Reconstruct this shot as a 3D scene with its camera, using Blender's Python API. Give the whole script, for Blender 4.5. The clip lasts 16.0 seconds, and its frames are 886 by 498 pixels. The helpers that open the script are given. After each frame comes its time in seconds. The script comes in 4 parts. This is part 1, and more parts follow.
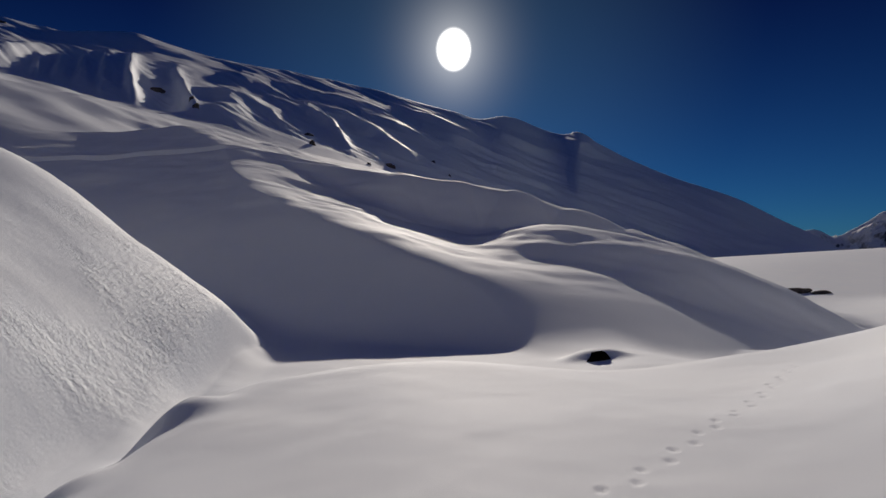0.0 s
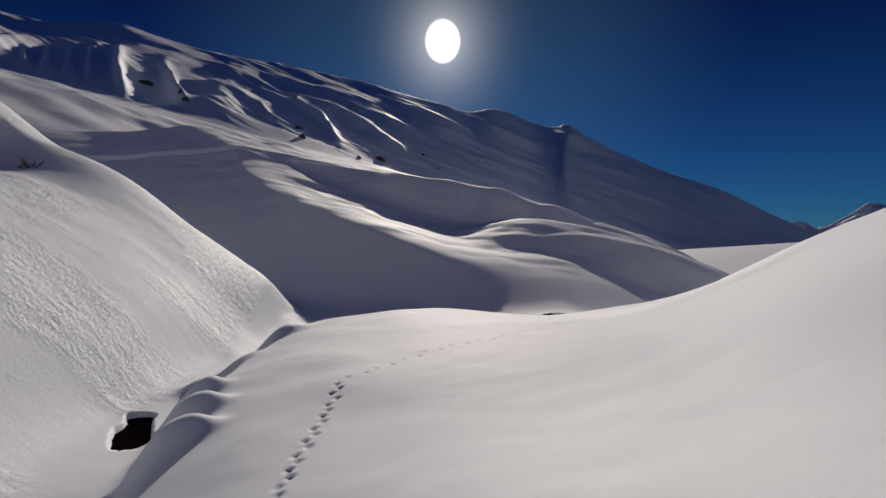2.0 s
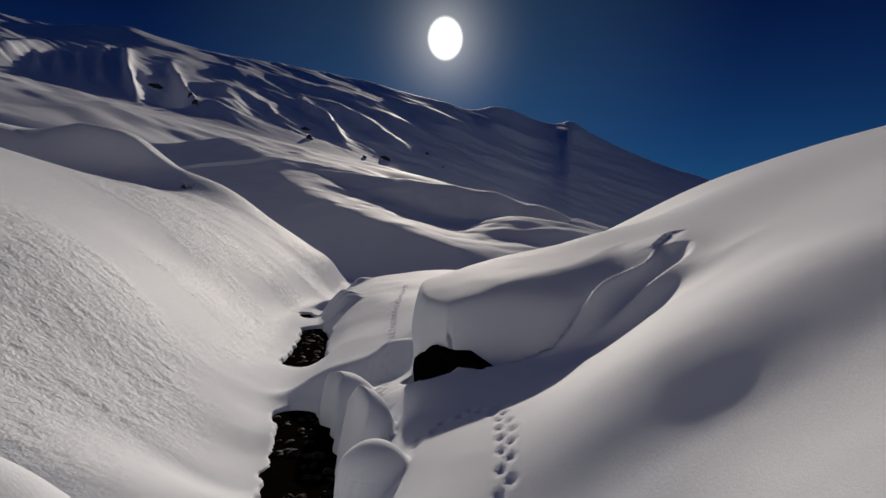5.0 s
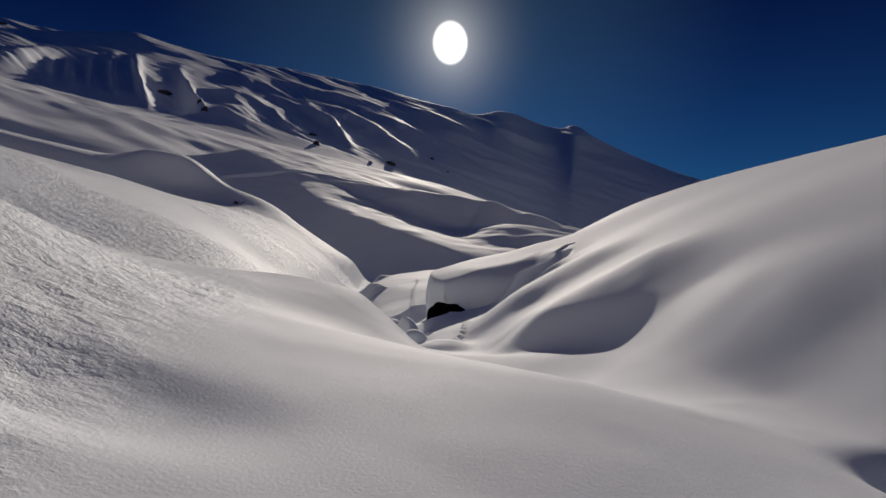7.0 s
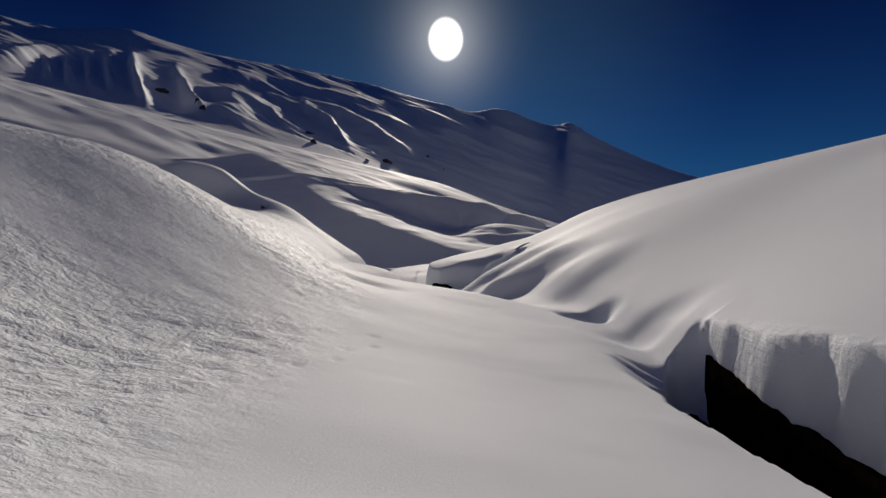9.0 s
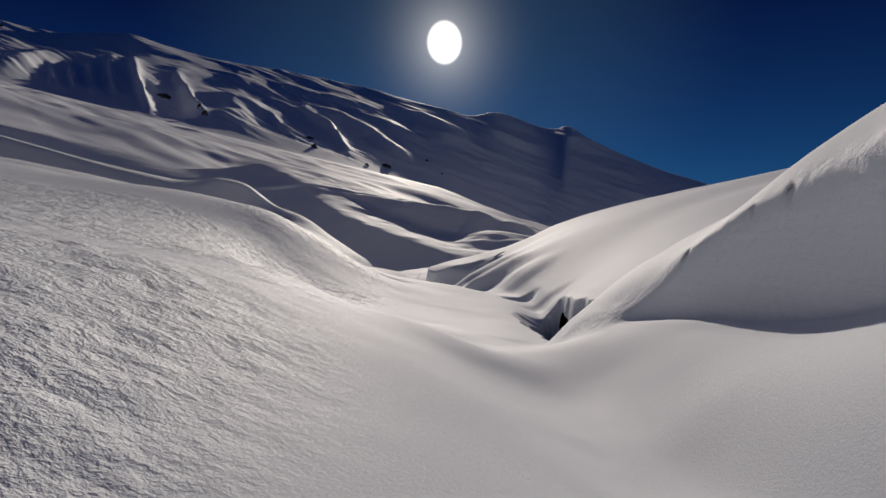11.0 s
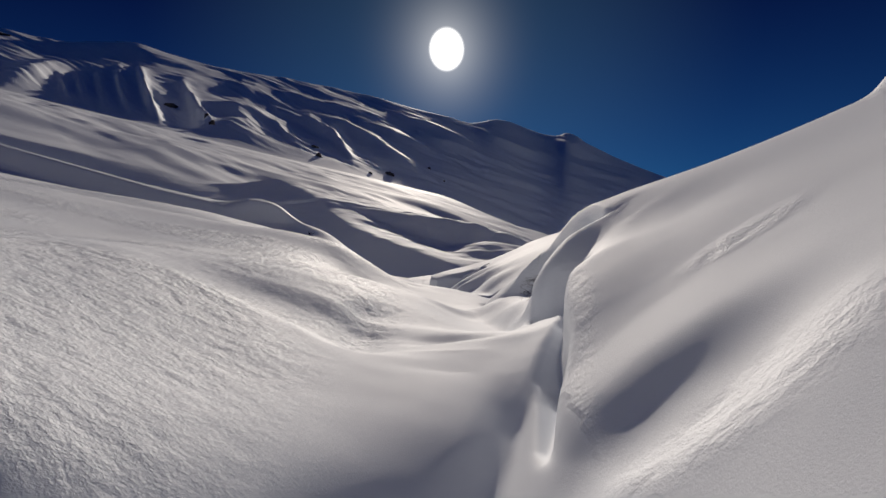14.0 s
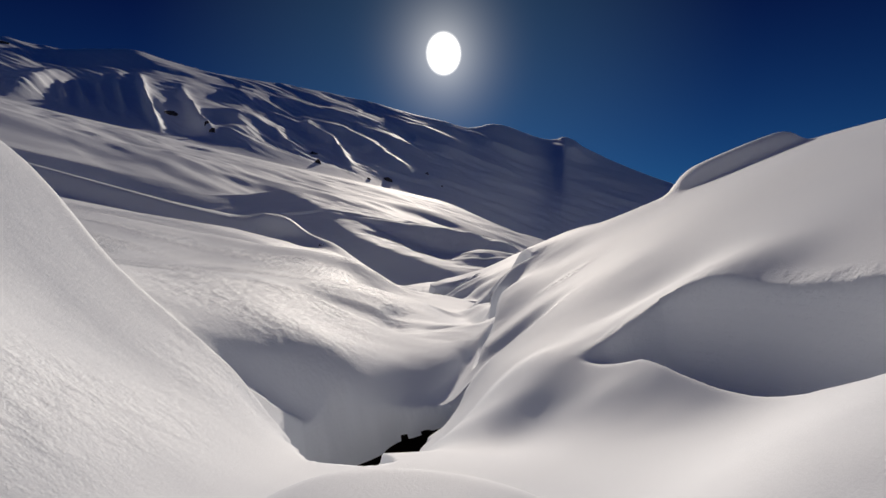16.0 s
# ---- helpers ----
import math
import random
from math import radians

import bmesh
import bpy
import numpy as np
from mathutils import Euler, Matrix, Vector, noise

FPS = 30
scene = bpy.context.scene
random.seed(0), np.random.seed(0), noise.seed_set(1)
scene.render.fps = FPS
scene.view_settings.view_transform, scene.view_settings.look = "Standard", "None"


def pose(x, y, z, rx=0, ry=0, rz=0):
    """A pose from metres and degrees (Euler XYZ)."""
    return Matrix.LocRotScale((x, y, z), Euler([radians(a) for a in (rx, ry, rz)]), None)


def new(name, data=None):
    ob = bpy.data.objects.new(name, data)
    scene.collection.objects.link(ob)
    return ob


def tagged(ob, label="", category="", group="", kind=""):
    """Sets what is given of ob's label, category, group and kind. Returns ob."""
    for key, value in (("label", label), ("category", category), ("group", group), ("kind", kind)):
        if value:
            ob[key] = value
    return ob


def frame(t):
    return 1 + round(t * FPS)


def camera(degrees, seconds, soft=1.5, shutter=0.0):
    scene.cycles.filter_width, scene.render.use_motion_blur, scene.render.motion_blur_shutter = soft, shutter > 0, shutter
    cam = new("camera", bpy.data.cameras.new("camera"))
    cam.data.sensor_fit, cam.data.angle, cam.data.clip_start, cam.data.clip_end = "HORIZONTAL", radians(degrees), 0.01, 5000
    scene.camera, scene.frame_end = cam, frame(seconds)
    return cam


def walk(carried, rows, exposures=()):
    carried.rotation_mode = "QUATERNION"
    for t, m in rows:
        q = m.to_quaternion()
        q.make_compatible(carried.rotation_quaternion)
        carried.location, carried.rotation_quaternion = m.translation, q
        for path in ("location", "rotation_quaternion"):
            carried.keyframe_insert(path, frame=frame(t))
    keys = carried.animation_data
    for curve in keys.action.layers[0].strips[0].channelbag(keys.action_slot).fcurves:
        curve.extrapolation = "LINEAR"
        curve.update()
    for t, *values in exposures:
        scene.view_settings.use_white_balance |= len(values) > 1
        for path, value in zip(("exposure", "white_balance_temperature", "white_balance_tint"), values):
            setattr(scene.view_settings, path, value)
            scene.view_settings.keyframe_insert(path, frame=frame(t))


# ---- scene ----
cam = camera(72.0, 16.0)
PATH = [
    (0.0, -0.000, -0.000, 4.000, 90.000, -0.000, 0.000),
    (0.5, 0.032, -1.560, 4.023, 89.817, -0.024, -0.167),
    (1.0, 0.009, -3.139, 3.982, 89.657, 0.033, -0.454),
    (1.5, -0.076, -4.719, 3.925, 89.481, 0.095, -0.728),
    (2.0, -0.057, -6.377, 3.879, 89.294, 0.134, -0.985),
    (2.5, -0.079, -8.361, 3.798, 89.104, 0.266, -1.246),
    (3.0, -0.094, -10.366, 3.713, 88.926, 0.478, -1.369),
    (3.5, -0.141, -12.463, 3.646, 88.761, 0.563, -1.267),
    (4.0, -0.167, -14.578, 3.604, 88.768, 0.624, -1.121),
    (4.5, -0.213, -16.781, 3.546, 88.909, 0.656, -0.798),
    (5.0, -0.218, -18.936, 3.511, 89.066, 0.697, -0.555),
    (7.5, -0.125, -28.736, 3.728, 89.451, 0.672, -0.084),
    (8, -0.104, -30.601, 3.786, 89.334, 0.725, -0.243),
    (8.5, -0.094, -32.526, 3.779, 89.251, 0.707, -0.392),
    (9, -0.135, -34.468, 3.775, 89.131, 0.756, -0.500),
    (11.5, 0.017, -44.074, 4.209, 89.449, 0.902, -0.638),
    (12.0, 0.070, -45.757, 4.234, 89.485, 1.122, -0.667),
    (12.5, 0.098, -47.381, 4.297, 89.695, 1.242, -0.390),
    (13.0, 0.106, -49.160, 4.391, 89.906, 1.190, -0.303),
    (13.5, 0.093, -50.946, 4.522, 90.010, 1.028, -0.185),
    (14.0, 0.096, -52.824, 4.708, 89.981, 0.907, -0.363),
    (14.5, 0.109, -54.604, 4.891, 89.964, 0.921, -0.574),
    (15.0, 0.145, -56.307, 5.052, 90.041, 1.066, -0.568),
    (15.5, 0.142, -58.084, 5.213, 90.186, 1.196, -0.593),
    (16.0, 0.144, -60.000, 5.374, 90.341, 1.280, -0.524),
]
walk(cam, [(t, pose(*p)) for t, *p in PATH],
     exposures=[(0, -.06), (2.5, -.02), (3.6, 0), (4.3, -.14), (5, -.38), (7.5, -.30), (9, -.30), (11.5, -.30), (13, -.22), (14.5, -.08), (16, 0)])

# ---- sky and sun ----
SUN_AZ, SUN_EL = radians(1.0), radians(18.1)
to_sun = Vector((math.sin(SUN_AZ) * math.cos(SUN_EL), math.cos(SUN_AZ) * math.cos(SUN_EL), math.sin(SUN_EL)))
world = bpy.data.worlds.new("sky")
scene.world = world
world.use_nodes = True
wn, wl = world.node_tree.nodes, world.node_tree.links
wn.clear()
sky = wn.new("ShaderNodeTexSky")
sky.sky_type, sky.sun_disc = "NISHITA", False
sky.sun_elevation, sky.sun_rotation = SUN_EL, SUN_AZ
sky.altitude, sky.air_density, sky.dust_density, sky.ozone_density = 2400, 1.0, 0.15, 3.0
tint = wn.new("ShaderNodeMix")
tint.data_type, tint.blend_type = "RGBA", "MULTIPLY"
tint.inputs["Factor"].default_value = 1.0
tint.inputs["B"].default_value = (0.065, 0.18, 0.40, 1)
wl.new(sky.outputs[0], tint.inputs["A"])
sky_coord, sky_sep, sky_fade = wn.new("ShaderNodeTexCoord"), wn.new("ShaderNodeSeparateXYZ"), wn.new("ShaderNodeValToRGB")
wl.new(sky_coord.outputs["Generated"], sky_sep.inputs[0])
wl.new(sky_sep.outputs["Z"], sky_fade.inputs["Fac"])
sky_fade.color_ramp.elements[0].position, sky_fade.color_ramp.elements[1].position = 0.02, 0.40
sky_fade.color_ramp.elements[0].color, sky_fade.color_ramp.elements[1].color = (0.050, 0.185, 0.36, 1), (0.0135, 0.023, 0.115, 1)
zenith = sky_fade.color_ramp.elements.new(1.0)
zenith.color = (0.075, 0.165, 0.56, 1)
wl.new(sky_fade.outputs["Color"], tint.inputs["B"])
back = wn.new("ShaderNodeBackground")
back.inputs["Strength"].default_value = 0.069
wl.new(tint.outputs["Result"], back.inputs["Color"])
# the disc of the sun itself, which the lens sees as a wide white oval, and the bright air round it
def sky_math(op, *ins):
    n = wn.new("ShaderNodeMath")
    n.operation = op
    for i, v in enumerate(ins):
        if isinstance(v, (int, float)):
            n.inputs[i].default_value = v
        else:
            wl.new(v, n.inputs[i])
    return n.outputs[0]


def sky_dot(v):
    n = wn.new("ShaderNodeVectorMath")
    n.operation = "DOT_PRODUCT"
    n.inputs[1].default_value = v
    wl.new(coord.outputs["Generated"], n.inputs[0])
    return n.outputs["Value"]


coord = wn.new("ShaderNodeTexCoord")
sun_side = to_sun.cross(Vector((0, 0, 1))).normalized()
across = sky_math("DIVIDE", sky_dot(sun_side), math.sin(radians(1.40)))
upward = sky_math("DIVIDE", sky_dot(sun_side.cross(to_sun)), math.sin(radians(1.68)))
ahead = sky_math("GREATER_THAN", sky_dot(to_sun), 0.0)
out_by = sky_math("SQRT", sky_math("ADD", sky_math("MULTIPLY", across, across), sky_math("MULTIPLY", upward, upward)))
disc = wn.new("ShaderNodeMapRange")
disc.interpolation_type = "SMOOTHSTEP"
disc.inputs["From Min"].default_value, disc.inputs["From Max"].default_value = 1.20, 0.70
wl.new(out_by, disc.inputs["Value"])
near_sun = wn.new("ShaderNodeMapRange")
near_sun.inputs["From Min"].default_value, near_sun.inputs["From Max"].default_value = 9.0, 0.5
wl.new(out_by, near_sun.inputs["Value"])
halo = sky_math("MULTIPLY", sky_math("POWER", near_sun.outputs[0], 5.0), 0.50)
both = sky_math("MULTIPLY", sky_math("ADD", sky_math("MULTIPLY", disc.outputs[0], 4.0), halo), ahead)
wide = wn.new("ShaderNodeMapRange")
wide.inputs["From Min"].default_value, wide.inputs["From Max"].default_value = math.cos(radians(26)), 1.0
wl.new(sky_dot(to_sun), wide.inputs["Value"])
air = wn.new("ShaderNodeBackground")
air.inputs["Color"].default_value = (0.30, 0.72, 0.95, 1)
wl.new(sky_math("MULTIPLY", sky_math("POWER", wide.outputs[0], 1.6), 0.060), air.inputs["Strength"])
glow = wn.new("ShaderNodeBackground")
glow.inputs["Color"].default_value = (1.0, 0.97, 0.92, 1)
wl.new(both, glow.inputs["Strength"])
add = wn.new("ShaderNodeAddShader")
wl.new(back.outputs[0], add.inputs[0])
wl.new(glow.outputs[0], add.inputs[1])
add_air = wn.new("ShaderNodeAddShader")
wl.new(add.outputs[0], add_air.inputs[0])
wl.new(air.outputs[0], add_air.inputs[1])
wout = wn.new("ShaderNodeOutputWorld")
wl.new(add_air.outputs[0], wout.inputs["Surface"])

sun_data = bpy.data.lights.new("sun", "SUN")
sun_data.energy, sun_data.angle, sun_data.color = 3.9, radians(0.6), (1.0, 0.895, 0.785)
sun = new("sun", sun_data)
sun.rotation_mode = "QUATERNION"
sun.rotation_quaternion = to_sun.to_track_quat("Z", "Y")


# ---- materials ----
def material(name):
    m = bpy.data.materials.new(name)
    m.use_nodes = True
    return m, m.node_tree.nodes, m.node_tree.links, m.node_tree.nodes["Principled BSDF"]


def noise_node(n, l, vec, scale, detail=4.0, rough=0.55):
    t = n.new("ShaderNodeTexNoise")
    t.inputs["Scale"].default_value, t.inputs["Detail"].default_value, t.inputs["Roughness"].default_value = scale, detail, rough
    l.new(vec, t.inputs["Vector"])
    return t


def snow_material():
    m, n, l, b = material("snow")
    geo = n.new("ShaderNodeNewGeometry")
    crust = n.new("ShaderNodeAttribute")
    crust.attribute_name = "crust"
    big = noise_node(n, l, geo.outputs["Position"], 0.35, 3)
    ramp = n.new("ShaderNodeValToRGB")
    ramp.color_ramp.elements[0].color, ramp.color_ramp.elements[1].color = (0.82, 0.865, 0.925, 1), (0.90, 0.925, 0.95, 1)
    l.new(big.outputs["Fac"], ramp.inputs["Fac"])
    l.new(ramp.outputs["Color"], b.inputs["Base Color"])
    for socket, plain, icy in (("Roughness", 0.76, 0.68), ("Specular IOR Level", 0.08, 0.11)):
        gloss = n.new("ShaderNodeMapRange")
        gloss.inputs["To Min"].default_value, gloss.inputs["To Max"].default_value = plain, icy
        l.new(crust.outputs["Fac"], gloss.inputs["Value"])
        l.new(gloss.outputs[0], b.inputs[socket])
    grain = noise_node(n, l, geo.outputs["Position"], 60, 4, 0.7)
    cups = noise_node(n, l, geo.outputs["Position"], 11, 4, 0.65)
    k = n.new("ShaderNodeMath")
    k.operation = "MULTIPLY"
    l.new(cups.outputs["Fac"], k.inputs[0])
    l.new(crust.outputs["Fac"], k.inputs[1])
    bump1 = n.new("ShaderNodeBump")
    bump1.inputs["Strength"].default_value, bump1.inputs["Distance"].default_value = 1.0, 0.040
    l.new(k.outputs[0], bump1.inputs["Height"])
    bump2 = n.new("ShaderNodeBump")
    bump2.inputs["Strength"].default_value, bump2.inputs["Distance"].default_value = 0.3, 0.010
    l.new(grain.outputs["Fac"], bump2.inputs["Height"])
    squash = n.new("ShaderNodeVectorMath")
    squash.operation = "MULTIPLY"
    squash.inputs[1].default_value = (0.7, 0.7, 15.0)
    l.new(geo.outputs["Position"], squash.inputs[0])
    layers = noise_node(n, l, squash.outputs[0], 1.0, 3, 0.6)
    lean = n.new("ShaderNodeSeparateXYZ")
    l.new(geo.outputs["True Normal"], lean.inputs[0])
    steep = n.new("ShaderNodeMapRange")
    steep.inputs["From Min"].default_value, steep.inputs["From Max"].default_value = 0.50, 0.22
    l.new(lean.outputs["Z"], steep.inputs["Value"])
    cut = n.new("ShaderNodeMath")
    cut.operation = "MULTIPLY"
    l.new(layers.outputs["Fac"], cut.inputs[0])
    l.new(steep.outputs[0], cut.inputs[1])
    bump3 = n.new("ShaderNodeBump")
    bump3.inputs["Strength"].default_value, bump3.inputs["Distance"].default_value = 0.25, 0.025
    l.new(cut.outputs[0], bump3.inputs["Height"])
    l.new(bump1.outputs[0], bump3.inputs["Normal"])
    l.new(bump3.outputs[0], bump2.inputs["Normal"])
    l.new(bump2.outputs[0], b.inputs["Normal"])
    return m


SNOW = snow_material()


# ---- the snow-covered ground ----
def pchip(xs, ys, q):
    """Monotone cubic through (xs, ys), at q."""
    xs, ys = np.asarray(xs, float), np.asarray(ys, float)
    h = np.diff(xs)
    s = np.diff(ys, axis=0) / (h if ys.ndim == 1 else h[:, None])
    d = np.zeros_like(ys)
    hh = h if ys.ndim == 1 else h[:, None]
    w1, w2 = 2 * hh[1:] + hh[:-1], hh[1:] + 2 * hh[:-1]
    same = s[:-1] * s[1:] > 0
    safe = np.where(same, s[:-1], 1.0), np.where(same, s[1:], 1.0)
    d[1:-1] = np.where(same, (w1 + w2) / (w1 / safe[0] + w2 / safe[1]), 0)
    d[0], d[-1] = s[0], s[-1]
    q = np.clip(q, xs[0], xs[-1])
    i = np.clip(np.searchsorted(xs, q) - 1, 0, len(xs) - 2)
    hi = h[i]
    t = (q - xs[i]) / hi
    if ys.ndim > 1:
        t, hi = t[:, None], hi[:, None]
    return (ys[i] * (1 + 2 * t) * (1 - t) ** 2 + hi * d[i] * t * (1 - t) ** 2
            + ys[i + 1] * t * t * (3 - 2 * t) + hi * d[i + 1] * t * t * (t - 1))


def value_noise(x, y, seed):
    """Smooth noise from -1 to 1 with cells one metre wide."""
    xi, yi = np.floor(x).astype(np.int64), np.floor(y).astype(np.int64)
    fx, fy = x - xi, y - yi
    fx, fy = fx * fx * fx * (fx * (fx * 6 - 15) + 10), fy * fy * fy * (fy * (fy * 6 - 15) + 10)

    def h(a, b):
        n = (a * 374761393 + b * 668265263 + seed * 982451653) & 0xFFFFFFFF
        n = ((n ^ (n >> 13)) * 1274126177) & 0xFFFFFFFF
        return ((n ^ (n >> 16)) & 0xFFFF) / 32767.5 - 1

    a, b, c, d = h(xi, yi), h(xi + 1, yi), h(xi, yi + 1), h(xi + 1, yi + 1)
    return (a * (1 - fx) + b * fx) * (1 - fy) + (c * (1 - fx) + d * fx) * fy


def fbm(x, y, seed, octaves=4):
    out, amp = 0.0, 0.5
    for o in range(octaves):
        c, s = math.cos(0.6 * o), math.sin(0.6 * o)
        out = out + amp * value_noise((c * x - s * y) * 2**o, (s * x + c * y) * 2**o, seed + o)
        amp /= 2
    return out


def step(a, b, v):
    t = np.clip((v - a) / (b - a), 0, 1)
    return t * t * (3 - 2 * t)


def smax(a, b, k):
    h = np.clip(0.5 + 0.5 * (a - b) / k, 0, 1)
    return b * (1 - h) + a * h + k * h * (1 - h)


# Cross-sections of the gully, from the far end to the near one. Outer heights stand at fixed distances;
# the inner ones name crust, bank, toe, both edges of the stream, the flat beside it and the foot of the other bank.
OUTER_L, OUTER_R = (-40, -22, -14, -10), (8, 14, 40)
SECTIONS = []


def section(y, left, inner, right):
    SECTIONS.append((y, (*OUTER_L, *inner[0::2], *OUTER_R), (*left, *inner[1::2], *right)))


section(46, (3, 2, 1, 0.8), (-8, .7, -6, .6, -5, .6, -4, .6, -2, .5, 0, .4, 3, .2, 6, 0), (-1.2, -2.2, -5))
section(34, (6, 3.5, 1.8, 1.0), (-8, .8, -6, .6, -5, .55, -4, .55, -2, .6, 0, .6, 3, .4, 6, .3), (-.6, -1.6, -4))
section(27, (10, 7.0, 3.6, 1.5), (-8, .9, -6.6, .6, -5.5, .55, -4, .55, -2, .7, 0, .6, 3, .5, 6, .4), (-.2, -1, -3))
section(22, (14, 9.7, 6.5, 3.4), (-8, 2.0, -6.6, .9, -5.5, .5, -4, .5, -2, .5, 0, .5, 3, .5, 6, .6), (.1, -.4, -2))
section(18.5, (14.5, 9.2, 7.3, 4.6), (-8, 3.2, -6.8, 2.3, -6.0, .9, -5, .5, -3, .5, 0, .5, 3, .55, 6, .8), (.6, .3, -.5))
section(14, (12, 6.9, 6.2, 4.4), (-8, 2.95, -6.5, 1.35, -5.6, .5, -4.6, .55, -3, .6, 0, .65, 3, .7, 6, 1.1), (1.4, 1.5, 1.5))
section(11.8, (11.5, 7.1, 6.1, 4.35), (-7.7, 2.65, -6.0, .85, -5.2, .5, -4.2, 1.0, -3, 1.55, 0, 1.85, 3, 1.65, 6, 2.0), (2.4, 3.6, 6))
section(10, (11, 7.3, 6.15, 4.35), (-7.5, 2.5, -5.7, .65, -4.9, .6, -3.8, 1.5, -3, 1.75, 0, 2.05, 3, 1.85, 6, 2.2), (2.9, 4.3, 7.5))
section(5, (11, 7.8, 6.3, 4.38), (-7.2, 2.25, -5.7, .75, -4.8, .7, -3.7, 1.5, -2.5, 1.8, -.5, 2.05, 3, 2.3, 6, 3.3), (4.3, 6.0, 10))
section(0, (11.5, 8.7, 6.55, 4.5), (-7.2, 2.3, -4.9, .75, -4.0, .7, -3.1, 1.3, -2, 1.75, -.5, 1.95, 2.5, 2.5, 5, 3.7), (5.1, 6.8, 11))
section(-4, (11.5, 8.8, 6.6, 4.8), (-6.8, 2.8, -4.3, .9, -3.3, .7, -2.4, 1.15, -1.4, 1.5, -.4, 2.0, 1.5, 2.8, 4, 3.5), (5.35, 6.9, 11))
section(-7.3, (11.5, 8.8, 6.8, 5.0), (-6.5, 3.3, -4.0, 1.25, -3.0, .9, -2.3, 1.1, -1.3, 1.4, -.5, 2.0, .5, 3.0, 2.2, 3.35), (5.35, 6.9, 11))
section(-9.2, (11.5, 8.8, 6.9, 5.1), (-6.2, 3.5, -3.9, 1.5, -2.8, .9, -2.1, 1.0, -1.2, 1.3, -.62, 1.6, -.35, 2.8, 2.2, 3.2), (5.35, 6.9, 11))
section(-10.7, (11.5, 8.8, 6.9, 5.1), (-6.0, 3.5, -3.8, 1.6, -2.5, .9, -1.9, .9, -1.2, 1.35, -.4, 1.72, -.1, 2.6, 2.6, 3.1), (5.35, 6.9, 11))
section(-11.5, (11.5, 8.8, 6.9, 5.1), (-6.0, 3.4, -3.7, 1.6, -2.4, .85, -1.8, .9, -1.1, 1.3, -.36, 1.78, 1.9, 2.25, 2.9, 3.05), (5.35, 6.9, 11))
section(-12.6, (11.5, 8.8, 6.9, 5.1), (-6, 3.4, -3.6, 1.7, -2.2, .9, -1.6, .9, -1.0, 1.2, -.36, 1.65, 1.15, 2.12, 2.3, 2.85), (5.35, 6.9, 11))
section(-14.3, (11.5, 8.8, 6.9, 5.1), (-6, 3.3, -3.6, 2.0, -2.5, 1.5, -1.7, 1.0, -1.0, 1.25, -.3, 1.7, .40, 1.95, 1.5, 2.68), (5.35, 6.9, 11))
section(-15.5, (11.5, 8.7, 6.6, 4.9), (-6, 3.1, -3.6, 1.9, -2.6, 1.5, -1.7, 1.25, -1.0, 1.4, -.4, 1.7, .25, 1.82, 1.3, 2.42), (5.35, 6.9, 11))
section(-16.5, (11.5, 8.6, 6.5, 4.9), (-6, 3.5, -3.7, 2.7, -2.6, 2.55, -1.6, 2.35, -1.0, 1.95, -.4, 1.75, .4, 1.85, 1.4, 2.5), (5.35, 6.9, 11))
section(-17.3, (11.5, 8.5, 6.4, 4.9), (-6, 3.8, -3.7, 3.3, -2.6, 3.2, -1.6, 2.98, -1.0, 2.5, -.4, 2.0, .5, 1.9, 1.4, 2.6), (5.35, 6.9, 11))
section(-19.5, (11.5, 8.4, 6.2, 4.9), (-6, 4.2, -3.8, 3.5, -2.8, 3.2, -1.6, 2.75, -.6, 2.3, .7, 2.0, 1.8, 2.3, 3, 3.1), (5.35, 6.9, 11))
section(-23.2, (11.5, 8.6, 6.9, 6.0), (-5.2, 5.0, -3.6, 4.25, -2.3, 3.5, -1, 3.05, .6, 2.75, 1.8, 2.5, 2.45, 2.42, 3.1, 2.8), (5.2, 6.6, 10))
section(-26, (11.5, 8.6, 7.0, 6.2), (-5, 5.3, -3.5, 4.5, -2.3, 3.7, -1, 3.05, .4, 2.7, 1.9, 2.45, 2.6, 2.3, 3.15, 2.7), (5.3, 6.7, 11))
section(-29, (11.5, 8.6, 6.8, 5.8), (-5, 4.7, -3.4, 4.0, -2.6, 3.62, -1, 2.95, .4, 2.65, 1.75, 2.42, 2.4, 2.1, 3.05, 2.85), (5.2, 6.7, 11))
section(-32, (11.5, 8.5, 6.8, 5.6), (-5, 4.6, -3.2, 3.85, -2.2, 3.35, -1, 2.95, .4, 2.7, 1.75, 2.5, 2.4, 2.25, 3.0, 2.95), (5.4, 7.2, 12))
section(-35, (11.5, 8.4, 6.6, 5.4), (-5, 4.6, -3.4, 4.2, -2.2, 3.9, -1, 3.4, .3, 3.0, 1.1, 2.85, 1.6, 3.25, 2.4, 3.85), (6.2, 8.4, 14))
section(-37, (11.5, 8.4, 6.6, 5.4), (-5, 4.65, -3.3, 4.3, -2.0, 4.0, -.6, 3.52, .9, 2.95, 1.6, 3.3, 2.1, 3.6, 2.3, 4.1), (6.6, 8.7, 14.5))
section(-38.5, (11.5, 8.4, 6.6, 5.4), (-5, 4.7, -3.2, 4.35, -1.8, 4.05, -.5, 3.6, 1.0, 3.0, 1.8, 3.4, 2.55, 3.75, 2.72, 4.68), (6.9, 8.9, 15))
